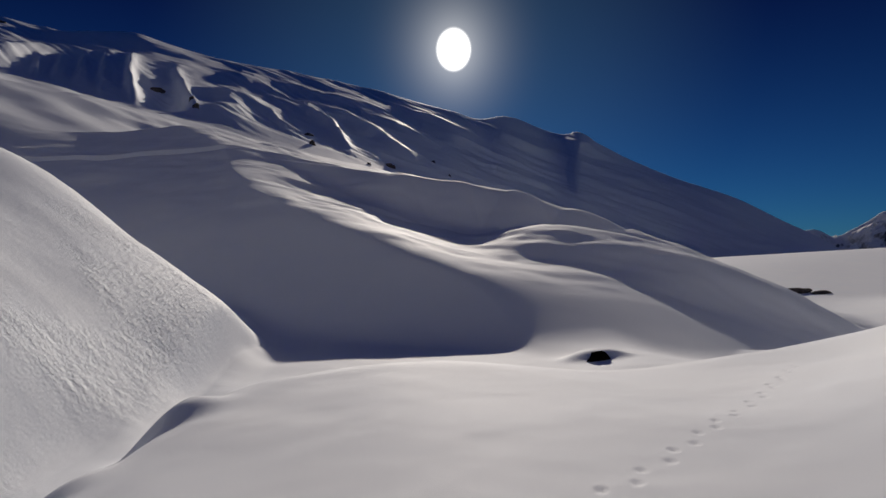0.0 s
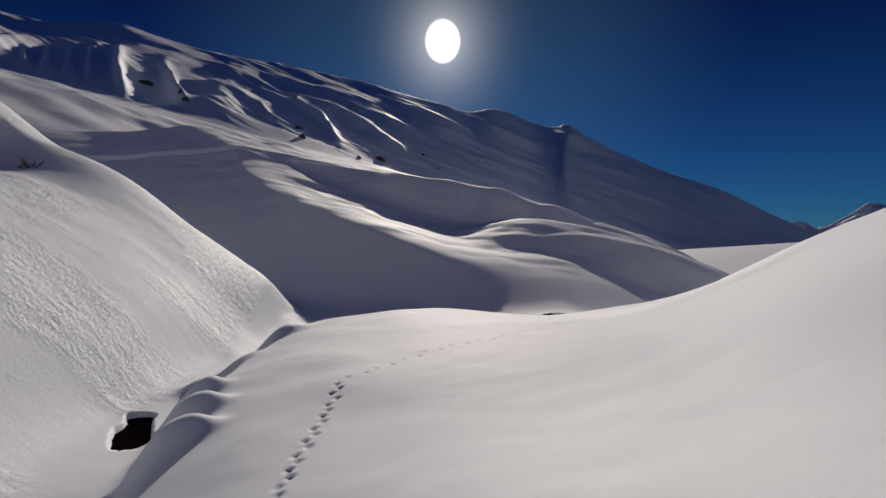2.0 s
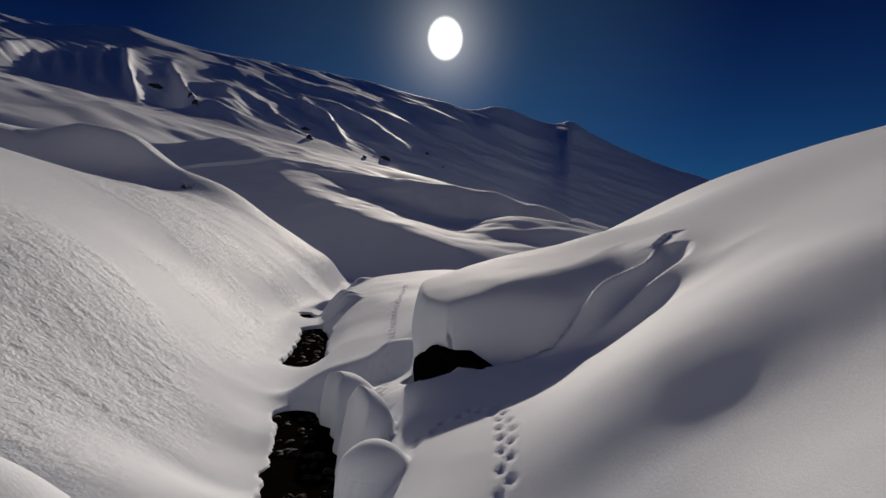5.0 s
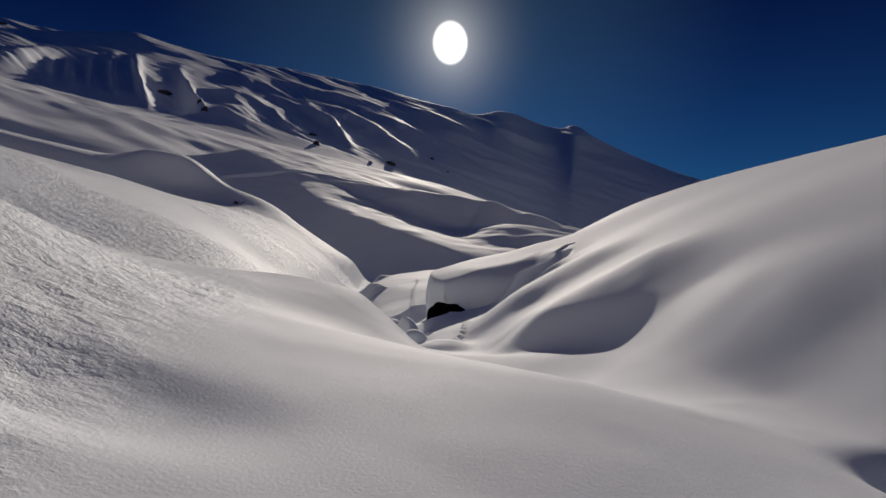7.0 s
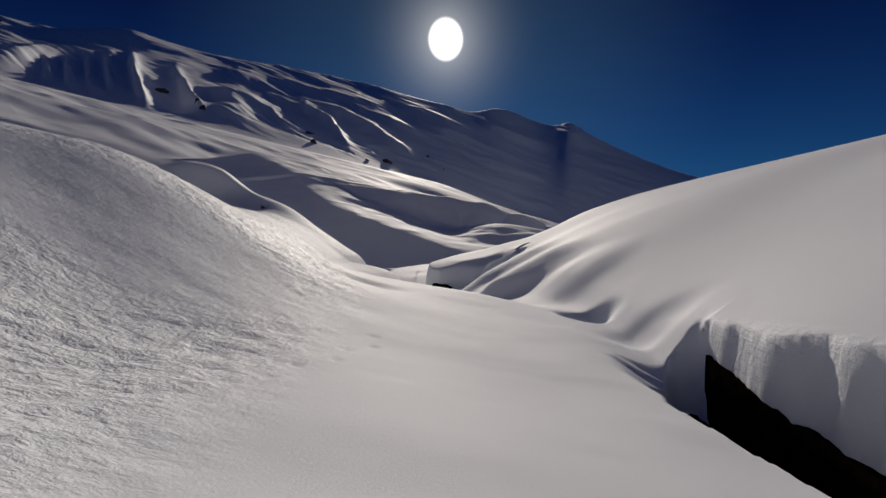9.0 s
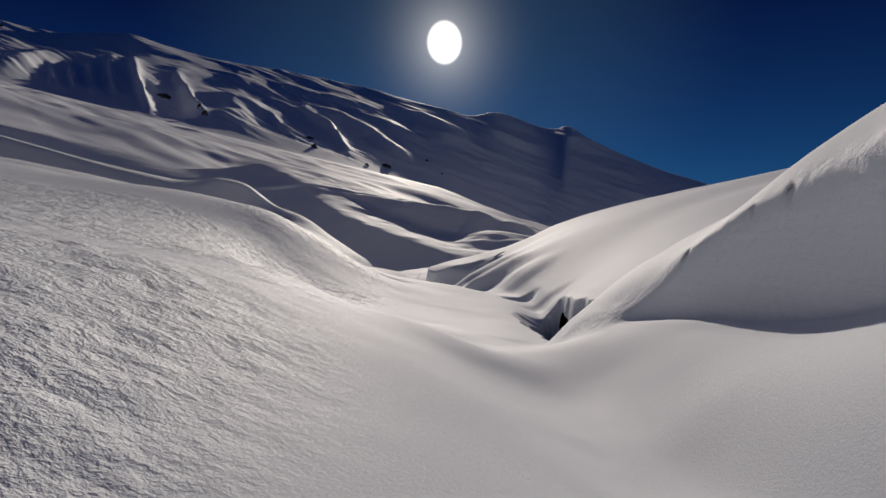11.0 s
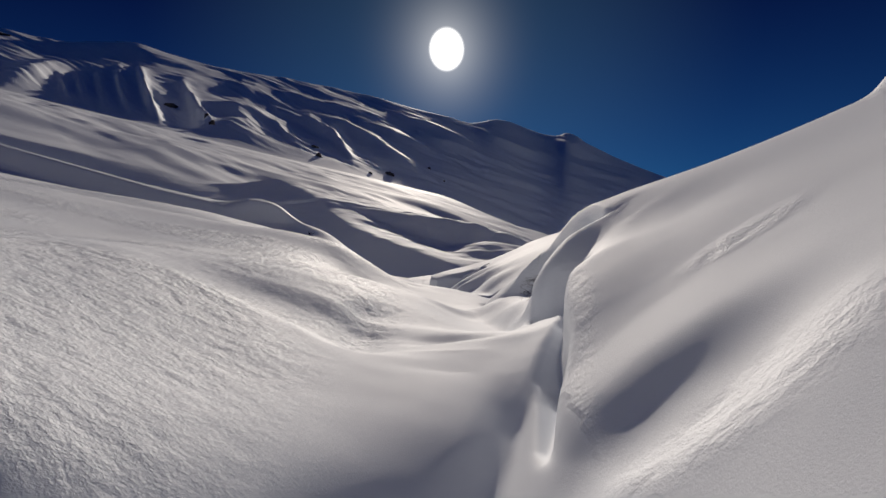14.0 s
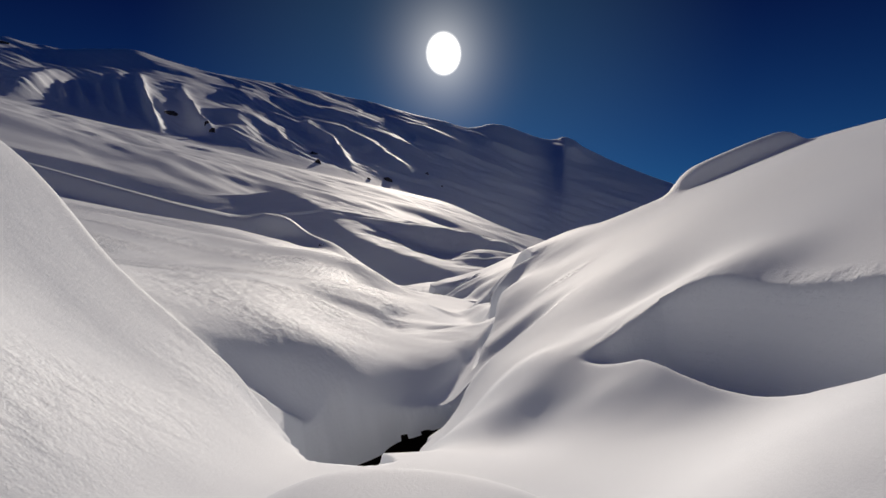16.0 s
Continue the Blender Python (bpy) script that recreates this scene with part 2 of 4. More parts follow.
section(-40, (11.5, 8.4, 6.6, 5.4), (-5, 4.75, -3.1, 4.45, -1.6, 4.02, -.4, 3.55, 1.15, 3.05, 1.75, 3.5, 2.55, 4.0, 2.76, 5.12), (6.75, 9.0, 15))
section(-41, (11.5, 8.4, 6.6, 5.4), (-5, 4.8, -3.0, 4.5, -1.4, 4.0, -.4, 3.55, 1.2, 3.1, 1.7, 3.5, 2.5, 4.05, 2.76, 5.32), (6.5, 9.0, 15))
section(-42.2, (11.5, 8.4, 6.6, 5.4), (-5, 4.85, -3.0, 4.55, -1.5, 4.08, -.7, 3.6, 1.2, 3.2, 1.5, 3.45, 1.75, 4.0, 2.8, 5.42), (6.5, 9.0, 15))
section(-43.2, (11.5, 8.4, 6.6, 5.4), (-5, 4.9, -3.0, 4.5, -1.6, 4.10, -1.0, 3.68, 1.2, 3.4, 1.62, 3.62, 1.85, 4.4, 2.76, 5.28), (7.3, 9.0, 15))
section(-44.1, (11.5, 8.4, 6.6, 5.4), (-5, 4.95, -3.0, 4.40, -1.6, 3.92, -.9, 3.52, 1.0, 3.5, 1.68, 3.72, 2.12, 4.40, 2.75, 5.06), (7.55, 9.1, 15))
section(-45.1, (11.5, 8.4, 6.6, 5.5), (-5, 5.0, -3.0, 4.36, -1.6, 3.86, -.8, 3.47, .9, 3.6, 1.62, 3.8, 1.96, 4.46, 2.8, 4.97), (7.55, 9.1, 15))
section(-45.5, (11.5, 8.4, 6.6, 5.5), (-5, 5.0, -3.0, 4.45, -1.6, 3.9, -.8, 3.5, .8, 3.55, 1.45, 3.7, 1.78, 4.42, 2.8, 4.95), (7.55, 9.1, 15))
section(-46.3, (11.5, 8.5, 6.7, 5.6), (-5, 5.0, -3.2, 4.7, -1.7, 4.0, -.7, 3.6, .6, 3.45, 1.2, 3.5, 1.52, 4.16, 2.8, 4.94), (7.5, 9.0, 15))
section(-48, (11.5, 8.6, 6.9, 5.8), (-5, 5.1, -3.2, 4.7, -1.8, 4.0, -.7, 3.55, .25, 3.32, .65, 3.08, 1.1, 3.6, 2.8, 4.85), (7.5, 8.9, 15))
section(-50.3, (12, 9.0, 7.2, 6.1), (-5, 5.3, -3.2, 4.75, -1.8, 4.15, -1.0, 3.5, -.55, 2.9, .1, 2.8, 1.0, 3.7, 2.6, 4.85), (7.5, 8.8, 15))
section(-52.3, (12, 9.4, 7.8, 6.8), (-5, 5.7, -3.3, 4.8, -2.5, 4.2, -1.7, 3.4, -.9, 2.55, 0, 2.9, 1.2, 4.0, 2.5, 4.65), (7.5, 8.8, 15))
section(-53.8, (12, 9.6, 8.3, 7.3), (-5, 6.8, -3.5, 5.6, -2.6, 4.5, -1.7, 3.6, -.8, 3.1, .4, 3.4, 1.6, 4.2, 2.7, 4.95), (7.4, 8.8, 15))
section(-54.6, (12, 9.8, 8.6, 7.6), (-5, 7.2, -3.6, 6.35, -2.7, 5.3, -1.75, 4.42, -.95, 3.62, .6, 3.65, 1.7, 4.2, 2.9, 4.85), (7.4, 8.8, 15))
section(-55.7, (12.2, 10, 8.8, 7.9), (-5, 7.4, -3.6, 6.4, -2.65, 5.3, -1.6, 4.45, -.8, 3.95, .6, 3.88, 2.0, 4.15, 3.3, 5.0), (7.4, 8.6, 15))
section(-58, (12.6, 10.4, 9.2, 8.4), (-5, 7.9, -3.6, 6.9, -2.6, 5.85, -1.5, 4.85, -.7, 4.3, .6, 4.1, 1.5, 4.6, 2.6, 4.85), (7.4, 8.8, 15))
section(-62, (13, 10.8, 9.6, 8.8), (-5, 8.3, -3.6, 7.3, -2.6, 6.3, -1.6, 5.3, -.7, 4.6, .1, 4.3, 1.4, 4.75, 2.6, 5.0), (7.4, 8.8, 15))
SECTIONS.reverse()
SEC_Y = np.array([s[0] for s in SECTIONS])
SEC_X, SEC_Z = np.array([s[1] for s in SECTIONS], float), np.array([s[2] for s in SECTIONS], float)


def gully(x, y):
    """Height of the gully's snow for rows x of one y each."""
    kx, kz = pchip(SEC_Y, SEC_X, y), pchip(SEC_Y, SEC_Z, y)
    out = np.empty_like(x)
    for i in range(len(y)):
        out[i] = pchip(kx[i], kz[i], x[i])
        out[i] += np.where(x[i] < -40, (-40 - x[i]) * 0.30, 0) + np.where(x[i] > 40, (x[i] - 40) * 0.22, 0)
    return out


def ridge(x, y, line, near, far, soft, skirt=0.25):
    """A rounded ridge along a line of (x, y, z), falling by the slopes near and far on its two sides."""
    best = np.full(x.shape, -1e9)
    for (ax, ay, az), (bx, by, bz) in zip(line, line[1:]):
        dx, dy = bx - ax, by - ay
        n = dx * dx + dy * dy
        t = np.clip(((x - ax) * dx + (y - ay) * dy) / n, 0, 1)
        ox, oy = x - ax - t * dx, y - ay - t * dy
        side = (dx * oy - dy * ox) / math.sqrt(n)
        dist = np.hypot(ox, oy)
        k = np.where((side > 0) & (t > 0) & (t < 1), far, near)
        best = np.maximum(best, az + t * (bz - az) - k * (np.hypot(dist, soft) - soft) - skirt * np.maximum(dist - 14, 0))
    return best


SIDE_RIDGE = [(45, 100, -6), (58, 120, -2.2), (92, 150, 1.0), (124, 170, 3.4), (240, 300, 5), (900, 980, 5)]
BACK_RIDGE = [(-16, 62, 12.6), (-4.4, 57, 11.2), (.8, 56, 10.2), (5.8, 54, 9), (10.4, 52, 7.6), (14, 50, 5.7), (19, 45.5, 2.8)]
SKY_A = (-1.2, -.727, -.62, -.523, -.356, -.17, .015, .061, .098, .2, .219, .256, .386, .478, .571, .608, .654, .8, 1.5)
SKY_S = (.42, .373, .352, .348, .2975, .27, .223, .211, .216, .186, .19, .17, .114, .084, .04, .024, 0, -.04, -.1)


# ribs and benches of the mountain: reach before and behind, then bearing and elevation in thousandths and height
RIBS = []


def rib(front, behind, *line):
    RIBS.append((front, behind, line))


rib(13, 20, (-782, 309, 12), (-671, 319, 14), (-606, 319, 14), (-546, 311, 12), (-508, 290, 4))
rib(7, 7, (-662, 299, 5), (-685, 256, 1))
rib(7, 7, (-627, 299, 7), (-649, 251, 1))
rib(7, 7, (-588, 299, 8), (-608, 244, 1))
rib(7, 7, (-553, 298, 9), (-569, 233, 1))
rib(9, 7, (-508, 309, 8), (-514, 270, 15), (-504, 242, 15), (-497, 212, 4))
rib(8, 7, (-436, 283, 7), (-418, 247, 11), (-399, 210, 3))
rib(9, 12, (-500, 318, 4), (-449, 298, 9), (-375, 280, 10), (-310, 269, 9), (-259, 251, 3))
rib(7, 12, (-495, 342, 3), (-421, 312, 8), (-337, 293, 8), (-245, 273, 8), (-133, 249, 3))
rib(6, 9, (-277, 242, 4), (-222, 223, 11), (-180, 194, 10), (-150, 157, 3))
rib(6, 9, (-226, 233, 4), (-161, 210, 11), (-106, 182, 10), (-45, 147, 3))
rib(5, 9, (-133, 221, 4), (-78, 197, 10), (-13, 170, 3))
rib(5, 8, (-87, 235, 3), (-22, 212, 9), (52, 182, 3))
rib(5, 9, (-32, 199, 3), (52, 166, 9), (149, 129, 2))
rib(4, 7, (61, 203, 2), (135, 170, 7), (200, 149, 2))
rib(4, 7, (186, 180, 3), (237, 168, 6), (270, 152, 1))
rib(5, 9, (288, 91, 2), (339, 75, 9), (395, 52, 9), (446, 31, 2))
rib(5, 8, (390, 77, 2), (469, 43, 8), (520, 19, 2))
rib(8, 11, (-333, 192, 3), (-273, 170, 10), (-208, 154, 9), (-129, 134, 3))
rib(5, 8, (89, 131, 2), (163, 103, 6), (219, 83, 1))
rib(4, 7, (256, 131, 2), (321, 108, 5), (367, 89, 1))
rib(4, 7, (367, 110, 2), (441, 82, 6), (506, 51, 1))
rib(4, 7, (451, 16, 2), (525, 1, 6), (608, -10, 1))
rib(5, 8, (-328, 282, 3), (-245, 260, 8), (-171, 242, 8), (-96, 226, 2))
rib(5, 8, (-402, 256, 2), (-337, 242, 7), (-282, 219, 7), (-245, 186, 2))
# hollows and swells: bearing, elevation, two radii, height
HOLLOWS = [(-456, 244, 38, 29, -16), (-351, 219, 46, 31, 10), (-588, 335, 111, 14, -8)]


def mountain(x, y):
    a = x / np.maximum(y, 50)
    crest_y = pchip((-1.2, -.3, 0, .2, .4, .65, 1.5), (2000, 2000, 1450, 2000, 2050, 2050, 2050), a)
    foot_y = pchip((-1.2, -.3, 0, .4, .65, 1.5), (450, 450, 620, 1050, 1250, 1300), a)
    fan = fan_height(x, y)
    crest_z = 4 + crest_y * pchip(SKY_A, SKY_S, a)
    foot_z = fan_height(a * foot_y, foot_y)
    t = (y - foot_y) / (crest_y - foot_y)
    rise = 1.04 * (0.92 * t + 0.08 * t * t)
    face = foot_z + (crest_z - foot_z) * -smax(-rise, -1.0, 0.05)
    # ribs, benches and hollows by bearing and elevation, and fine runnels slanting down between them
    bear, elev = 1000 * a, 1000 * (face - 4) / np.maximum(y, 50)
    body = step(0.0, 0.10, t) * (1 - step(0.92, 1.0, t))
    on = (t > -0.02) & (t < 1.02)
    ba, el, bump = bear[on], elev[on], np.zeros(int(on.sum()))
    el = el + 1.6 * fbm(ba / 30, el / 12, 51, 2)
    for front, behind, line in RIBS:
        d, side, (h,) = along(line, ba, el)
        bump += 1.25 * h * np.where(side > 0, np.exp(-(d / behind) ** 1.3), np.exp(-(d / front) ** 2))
    for ca, ce, ra, re, h in HOLLOWS:
        bump += h * np.exp(-((ba - ca) / ra) ** 2 - ((el - ce) / re) ** 2)
    across = el + 0.36 * ba
    slant = fbm(ba / 120, across / 14, 11, 2)
    fine = 1 - 2 * np.abs(fbm(ba / 75, across / 6, 31, 2))
    bump += 5 * slant + 3.0 * (fine - 0.6) + 6 * fbm(ba / 130, el / 45, 17, 2)
    face[on] += body[on] * bump
    face = np.where(t > 1, crest_z - (t - 1) * 400, face)
    face = np.where(t > 1, np.maximum(face, -60), face)
    return np.where(t > 0, face, fan)


def fan_height(x, y):
    return 9 + (0.10 - 0.05 * step(0, 150, x)) * (np.minimum(y, 1500) - 56) - np.where(x < 0, 0.26, 0.30) * np.clip(x, -600, 400) - 0.02 * np.maximum(x - 400, 0) - 6 * (1 - step(70, 160, y))


def height(x, y):
    """x: rows; y: one number a row."""
    yy = np.broadcast_to(y[:, None], x.shape)
    z = gully(x, y)
    edge = pchip((20, 22, 25.5, 30, 35.4, 43, 61, 90, 120), (4.2, 3, 1.8, -2.3, -8, -13.7, -22, -40, -60), y)[:, None]
    beyond = np.maximum(edge - x, 0)
    face = np.minimum(0.5 + 0.308 * (yy - 17.4), 21.0 + 0.02 * (yy - 85)) + 0.40 * fbm(x / 6, yy / 6, 15, 2) + 0.13 * fbm(x / 2.8, yy / 2.2, 16, 2)
    face = -smax(-face, -(0.7 + 0.45 * (yy - 22.4)), 0.8) - 1.5 * (1 - np.exp(-beyond / 9.0)) * (1 - step(70, 130, yy))
    front = face - 0.28 * np.maximum(np.hypot(np.maximum(x - edge, 0), 2.0) - 2.0, 0)
    kr = np.hypot((x - 8.2) / 1.2, yy - 43.5)
    knoll = 5.8 - 0.02 * kr * kr - 0.12 * (np.hypot(kr, 1.5) - 1.5)
    apron = np.minimum(0.4 + 0.21 * (yy - 21), 4.6) - 0.33 * np.maximum(np.hypot(np.maximum(x - 7, 0), 2.0) - 2.0, 0) - 0.12 * np.maximum(yy - 48, 0)
    apron = apron - 0.36 * np.maximum(np.hypot(np.maximum(edge - x, 0), 1.5) - 1.5, 0)
    back = ridge(x, yy, BACK_RIDGE, 0.75, 0.12, 3.5)
    hills = smax(smax(front, apron, 1.2), smax(back, knoll, 0.8), 0.8)
    hills = hills + 0.4 * fbm(x / 6, yy / 4, 5, 3) * step(24, 34, yy) * step(-2, 6, x - edge)
    z = np.where(yy > 15, smax(z, hills, 0.5), z)
    # the wide fan under the mountain takes over behind the hills
    w = step(62, 90, yy)
    fanz = mountain(x, yy)
    lumps = fbm((x + yy) / 30, (yy - x) / 75, 21, 3)
    fanz = fanz + 2.6 * lumps * step(60, 120, yy) * (1 - step(330, 420, yy))
    fanz = smax(fanz, ridge(x, yy, SIDE_RIDGE, 0.0, 0.25, 8.0, 0.07) - 0.3 * np.maximum(42 - x, 0), 2.0)
    z = np.where(yy > 62, smax(z * (1 - w) + fanz * w, hills - 90 * step(88, 150, yy) - 40 * step(20, 60, x), 1.5), z)
    near = 1 - step(14, 30, yy)
    z = z + near * ((0.04 + 0.05 * step(0, -2, x)) * fbm(x / 2.3, yy / 2.3, 3, 2) + 0.008 * fbm(x / 0.5, yy / 0.5, 7, 2))
    # unseen slope behind the camera, added to bounce sunlight onto the shaded snow
    return z + 0.20 * np.maximum(-70 - yy, 0)


def along(line, x, y):
    """For a line of (x, y, ...): distance, signed side and the other values where each point is nearest to it."""
    best = side = None
    for p, q in zip(line, line[1:]):
        dx, dy = q[0] - p[0], q[1] - p[1]
        n = dx * dx + dy * dy
        t = np.clip(((x - p[0]) * dx + (y - p[1]) * dy) / n, 0, 1)
        ox, oy = x - p[0] - t * dx, y - p[1] - t * dy
        d = np.hypot(ox, oy)
        sg = (dx * oy - dy * ox) / math.sqrt(n)
        vals = [p[k] + t * (q[k] - p[k]) for k in range(2, len(p))]
        if best is None:
            best, side, out = d, sg, vals
        else:
            near = d < best
            best, side = np.where(near, d, best), np.where(near, sg, side)
            out = [np.where(near, v, o) for v, o in zip(vals, out)]
    return best, side, out


# walls that the wind and the stream have cut: (x, y, height of the foot), the hollow on the side of the camera's way
SLAB = [(-.62, -8.9, 1.9), (-.5, -9.6, 1.55), (-.32, -10.4, 1.55), (.05, -10.95, 1.75), (.35, -11.5, 1.98), (1.2, -11.3, 2.1), (2.0, -10.7, 2.45), (2.65, -10.2, 2.75), (3.0, -9.8, 3.15)]
SLOT_WALL = [(3.2, -26.9, 2.6), (3.12, -27.2, 2.2), (2.98, -27.7, 1.9), (3.0, -28.4, 1.8), (3.02, -30.2, 1.9), (3.0, -32, 2.1), (2.95, -33.6, 2.5), (2.9, -34.6, 3.3)]
HIGH_WALL = [(1.45, -35.5, 3.6), (1.65, -36.1, 3.35), (2.25, -36.8, 3.4), (2.62, -37.8, 3.5), (2.78, -39, 3.75), (2.8, -40.1, 3.95), (2.8, -41.2, 4.1), (2.82, -42.2, 4.25), (2.82, -43.0, 4.75), (2.82, -43.4, 5.3)]
LOW_WALL = [(1.95, -42.0, 4.0), (1.7, -42.45, 3.7), (1.66, -42.85, 3.46), (1.9, -43.35, 3.38), (2.15, -43.9, 3.42), (2.22, -44.5, 3.48), (2.05, -45.0, 3.58), (1.8, -45.45, 3.58), (1.6, -46.0, 3.42), (1.4, -47.2, 3.1), (1.05, -48.3, 3.1), (.8, -49.3, 3.5)]
NEAR_HOLLOW = [(1.75, -53.65, 4.4), (2.1, -53.65, 4.12), (2.5, -53.6, 3.9), (2.85, -53.8, 3.8), (3.1, -54.3, 3.73), (3.3, -55.0, 3.65), (3.65, -56, 3.75), (4.1, -57.2, 4.3)]
LEFT_BOWL = [(-3.4, -52.8, 4.4), (-2.6, -51.9, 3.2), (-1.7, -51.2, 2.7), (-.9, -50.5, 2.5), (-.3, -50.0, 2.6)]


def rounded(line):
    """The same line with its bends eased."""
    pts = np.array(line, float)
    t = np.arange(len(pts), dtype=float)
    return [tuple(p) for p in pchip(t, pts, np.linspace(0, t[-1], 3 * len(pts) - 2))]


def wall(x, y, z, line, curve, width, lip, bowl=False):
    """Cuts the hollow under a wall, and pushes the wall's upper edge out over it."""
    line = rounded(line)
    d, side, (foot,) = along(line, x, y)
    past = np.zeros_like(d)
    for (ax, ay, _), (bx, by, _) in ((line[1], line[0]), (line[-2], line[-1])):
        n = math.hypot(bx - ax, by - ay)
        beyond = np.hypot(x - bx, y - by) <= d + 1e-6
        past = np.where(beyond, np.maximum(past, ((x - bx) * (bx - ax) + (y - by) * (by - ay)) / n), past)
    cap = foot + curve * d * d + 3.0 * past * (d < 4)
    if bowl:
        for pq in zip(line, line[1:]):
            dk, _, (fk,) = along(pq, x, y)
            cap = np.minimum(cap, fk + curve * dk * dk)
    q = step(-width, 0.0, side)
    cut = -smax(-z, -cap, 0.10)
    new = z * q + cut * (1 - q)
    push = lip * q * (1 - step(0.0, 0.7, side)) * (d < 0.8) * np.clip((z - foot) / 0.5, 0, 1) * step(-width, -width * 0.4, side)
    gx, gy = np.gradient(d, axis=1), np.gradient(d, axis=0)
    ax, ay = np.gradient(x, axis=1), np.gradient(y, axis=0)
    gx, gy = gx / ax, gy / ay
    norm = np.hypot(gx, gy) + 1e-6
    sign = np.where(side < 0, 1.0, -1.0)
    return x + push * sign * gx / norm, y + push * sign * gy / norm, new


# open water: (x, y, half width, height of the bed)
OPENINGS = [
    [(-5.4, 4.8, .18, .3), (-4.8, 3.2, .25, .3)],
    [(-4.25, .7, .30, .25), (-3.7, -2, .38, .25), (-3.2, -5.6, .38, .3)],
    [(-2.45, -9.5, .22, .4), (-1.95, -11.2, .34, .4), (-1.45, -13.3, .36, .5)],
    [(-.6, -10.4, .12, 1.2), (-.2, -11.15, .16, 1.3)],
    [(2.85, -27.2, .1, 1.6), (2.55, -28.2, .3, 1.4), (2.4, -29.4, .48, 1.3), (2.42, -31.4, .46, 1.3), (2.45, -33.2, .34, 1.6)],
    [(.38, -49.85, .10, 2.3), (-.15, -50.6, .42, 2.0), (-.7, -51.6, .5, 2.0), (-1.1, -52.7, .40, 2.1), (-1.1, -53.5, .3, 2.2), (-.82, -54.5, .22, 2.6), (-.55, -55.5, .16, 3.0)],
]
# mounds and hollows: x, y, two radii, height
MOUNDS = [
    (-1.7, -8.6, 1.0, .5, .35), (-.9, -8.9, .4, .5, .2),
    (-3.55, 2.3, .5, .4, .3), (-3.3, 1.2, .5, .35, .3), (-3.95, 3.5, .5, .4, .3), (-4.6, 6.6, .7, .6, .3), (-4.2, 9.0, .8, .6, .3),
    (1.1, -15.6, 1.0, .7, -.08), (2.9, -20.8, 1.2, 1.0, .12), (2.45, -23.9, .42, .42, -.28), (2.9, -25.8, .6, .5, -.08),
    (.3, -44.3, .6, .5, -.13), (.4, -36.8, .8, .8, .12), (1.95, -41.2, .16, .2, -.15), (2.2, -40.35, .17, .2, .5), (2.15, -40.8, .2, .2, .2), (-1.8, -43.9, 1.8, 1.8, -.12), (-2.6, -30.3, 1.2, 1.8, -.22), (1.74, -45.0, .1, .12, .12), (1.45, -49.5, .65, .55, -.20), (-1.5, -24.7, .7, .4, -.08),
    (4.7, 18.7, .9, .6, .25), (.75, -53.5, .8, .9, .26), (-.3, -16.0, .6, .6, .2),
]


# steep-sided pillows of snow beside the water: x, y, radius, height of the top
PILLOWS = [(-1.2, -12.35, .50, 1.95), (-.78, -13.75, .33, 1.80), (-1.65, -10.2, .6, 1.62)]


def shape_details(x, y, z):
    for cx, cy, r, top in PILLOWS:
        q = np.hypot(x - cx, y - cy) / r * (1 + 0.10 * fbm(x / 0.5, y / 0.5, 83, 2))
        z = smax(z, np.maximum(top - 1.15 * r * (1 - np.sqrt(np.maximum(1 - q * q, 0))) - 9 * r * np.maximum(q - 0.97, 0), 0.0), 0.07)
    for cx, cy, rx, ry, h in MOUNDS:
        d = ((x - cx) / rx) ** 2 + ((y - cy) / ry) ** 2
        z = z + h * np.exp(-d ** 1.5)
    d = ((x + 20.6) / 3.4) ** 2 + np.where(y < 18.6, (y - 18.6) / 1.6, (y - 18.6) / 4.5) ** 2
    z = z + 1.75 * np.exp(-d ** 1.6)
    d = ((x - .1) / .75) ** 2 + np.where(y > -57.9, (y + 57.9) / .6, (y + 57.9) / 4) ** 2
    z = z + 0.44 * np.exp(-d ** 1.6)
    d = (((x - 7.55) / 1.5) ** 2 + ((y + 45.0) / 1.0) ** 2)
    z = z + 0.45 * np.exp(-d ** 4)
    for line in OPENINGS:
        d, _, (half, bed) = along(line, x, y)
        ragged = 0.16 * fbm(x / 0.45, y / 0.45, 91, 2) * np.clip(half / 0.3, 0, 1)
        z = np.minimum(z, bed + 6.0 * np.maximum(d - half - ragged, 0))
    d, side, _ = along(rounded(SLAB[4:]), x, y)
    z = z - 0.26 * (1 - step(0.0, 1.0, side)) * (side > 0) * (d < 1.0) * step(0.2, 0.8, x) * (1 - step(2.3, 3.0, x))
    for line, curve, width, lip in ((SLAB, 1.0, .40, .15), (SLOT_WALL, 0.4, .2, .04), (HIGH_WALL, 0.4, .18, .05), (LOW_WALL, 1.2, .18, .08), (NEAR_HOLLOW, 0.55, .25, .03), (LEFT_BOWL, 0.5, 1.5, .0)):
        x, y, z = wall(x, y, z, line, curve, width, lip, line is NEAR_HOLLOW)
    c = crust_mask(x, y)
    z = z + c * (0.014 * value_noise(x / 0.11, y / 0.14, 61) + 0.007 * value_noise(x / 0.27 + 0.4, y / 0.30, 62) + 0.008 * fbm(x / 0.8, y / 0.8, 71, 2))
    for px, py, deep in PRINTS:
        m = (np.abs(x - px) < 0.3) & (np.abs(y - py) < 0.3)
        r = np.hypot((x[m] - px) / 0.045, (y[m] - py) / 0.062)
        z[m] += deep * (-1.0 * np.exp(-r ** 3) + 0.25 * np.exp(-((r - 1.5) / 0.4) ** 2))
    return x, y, z


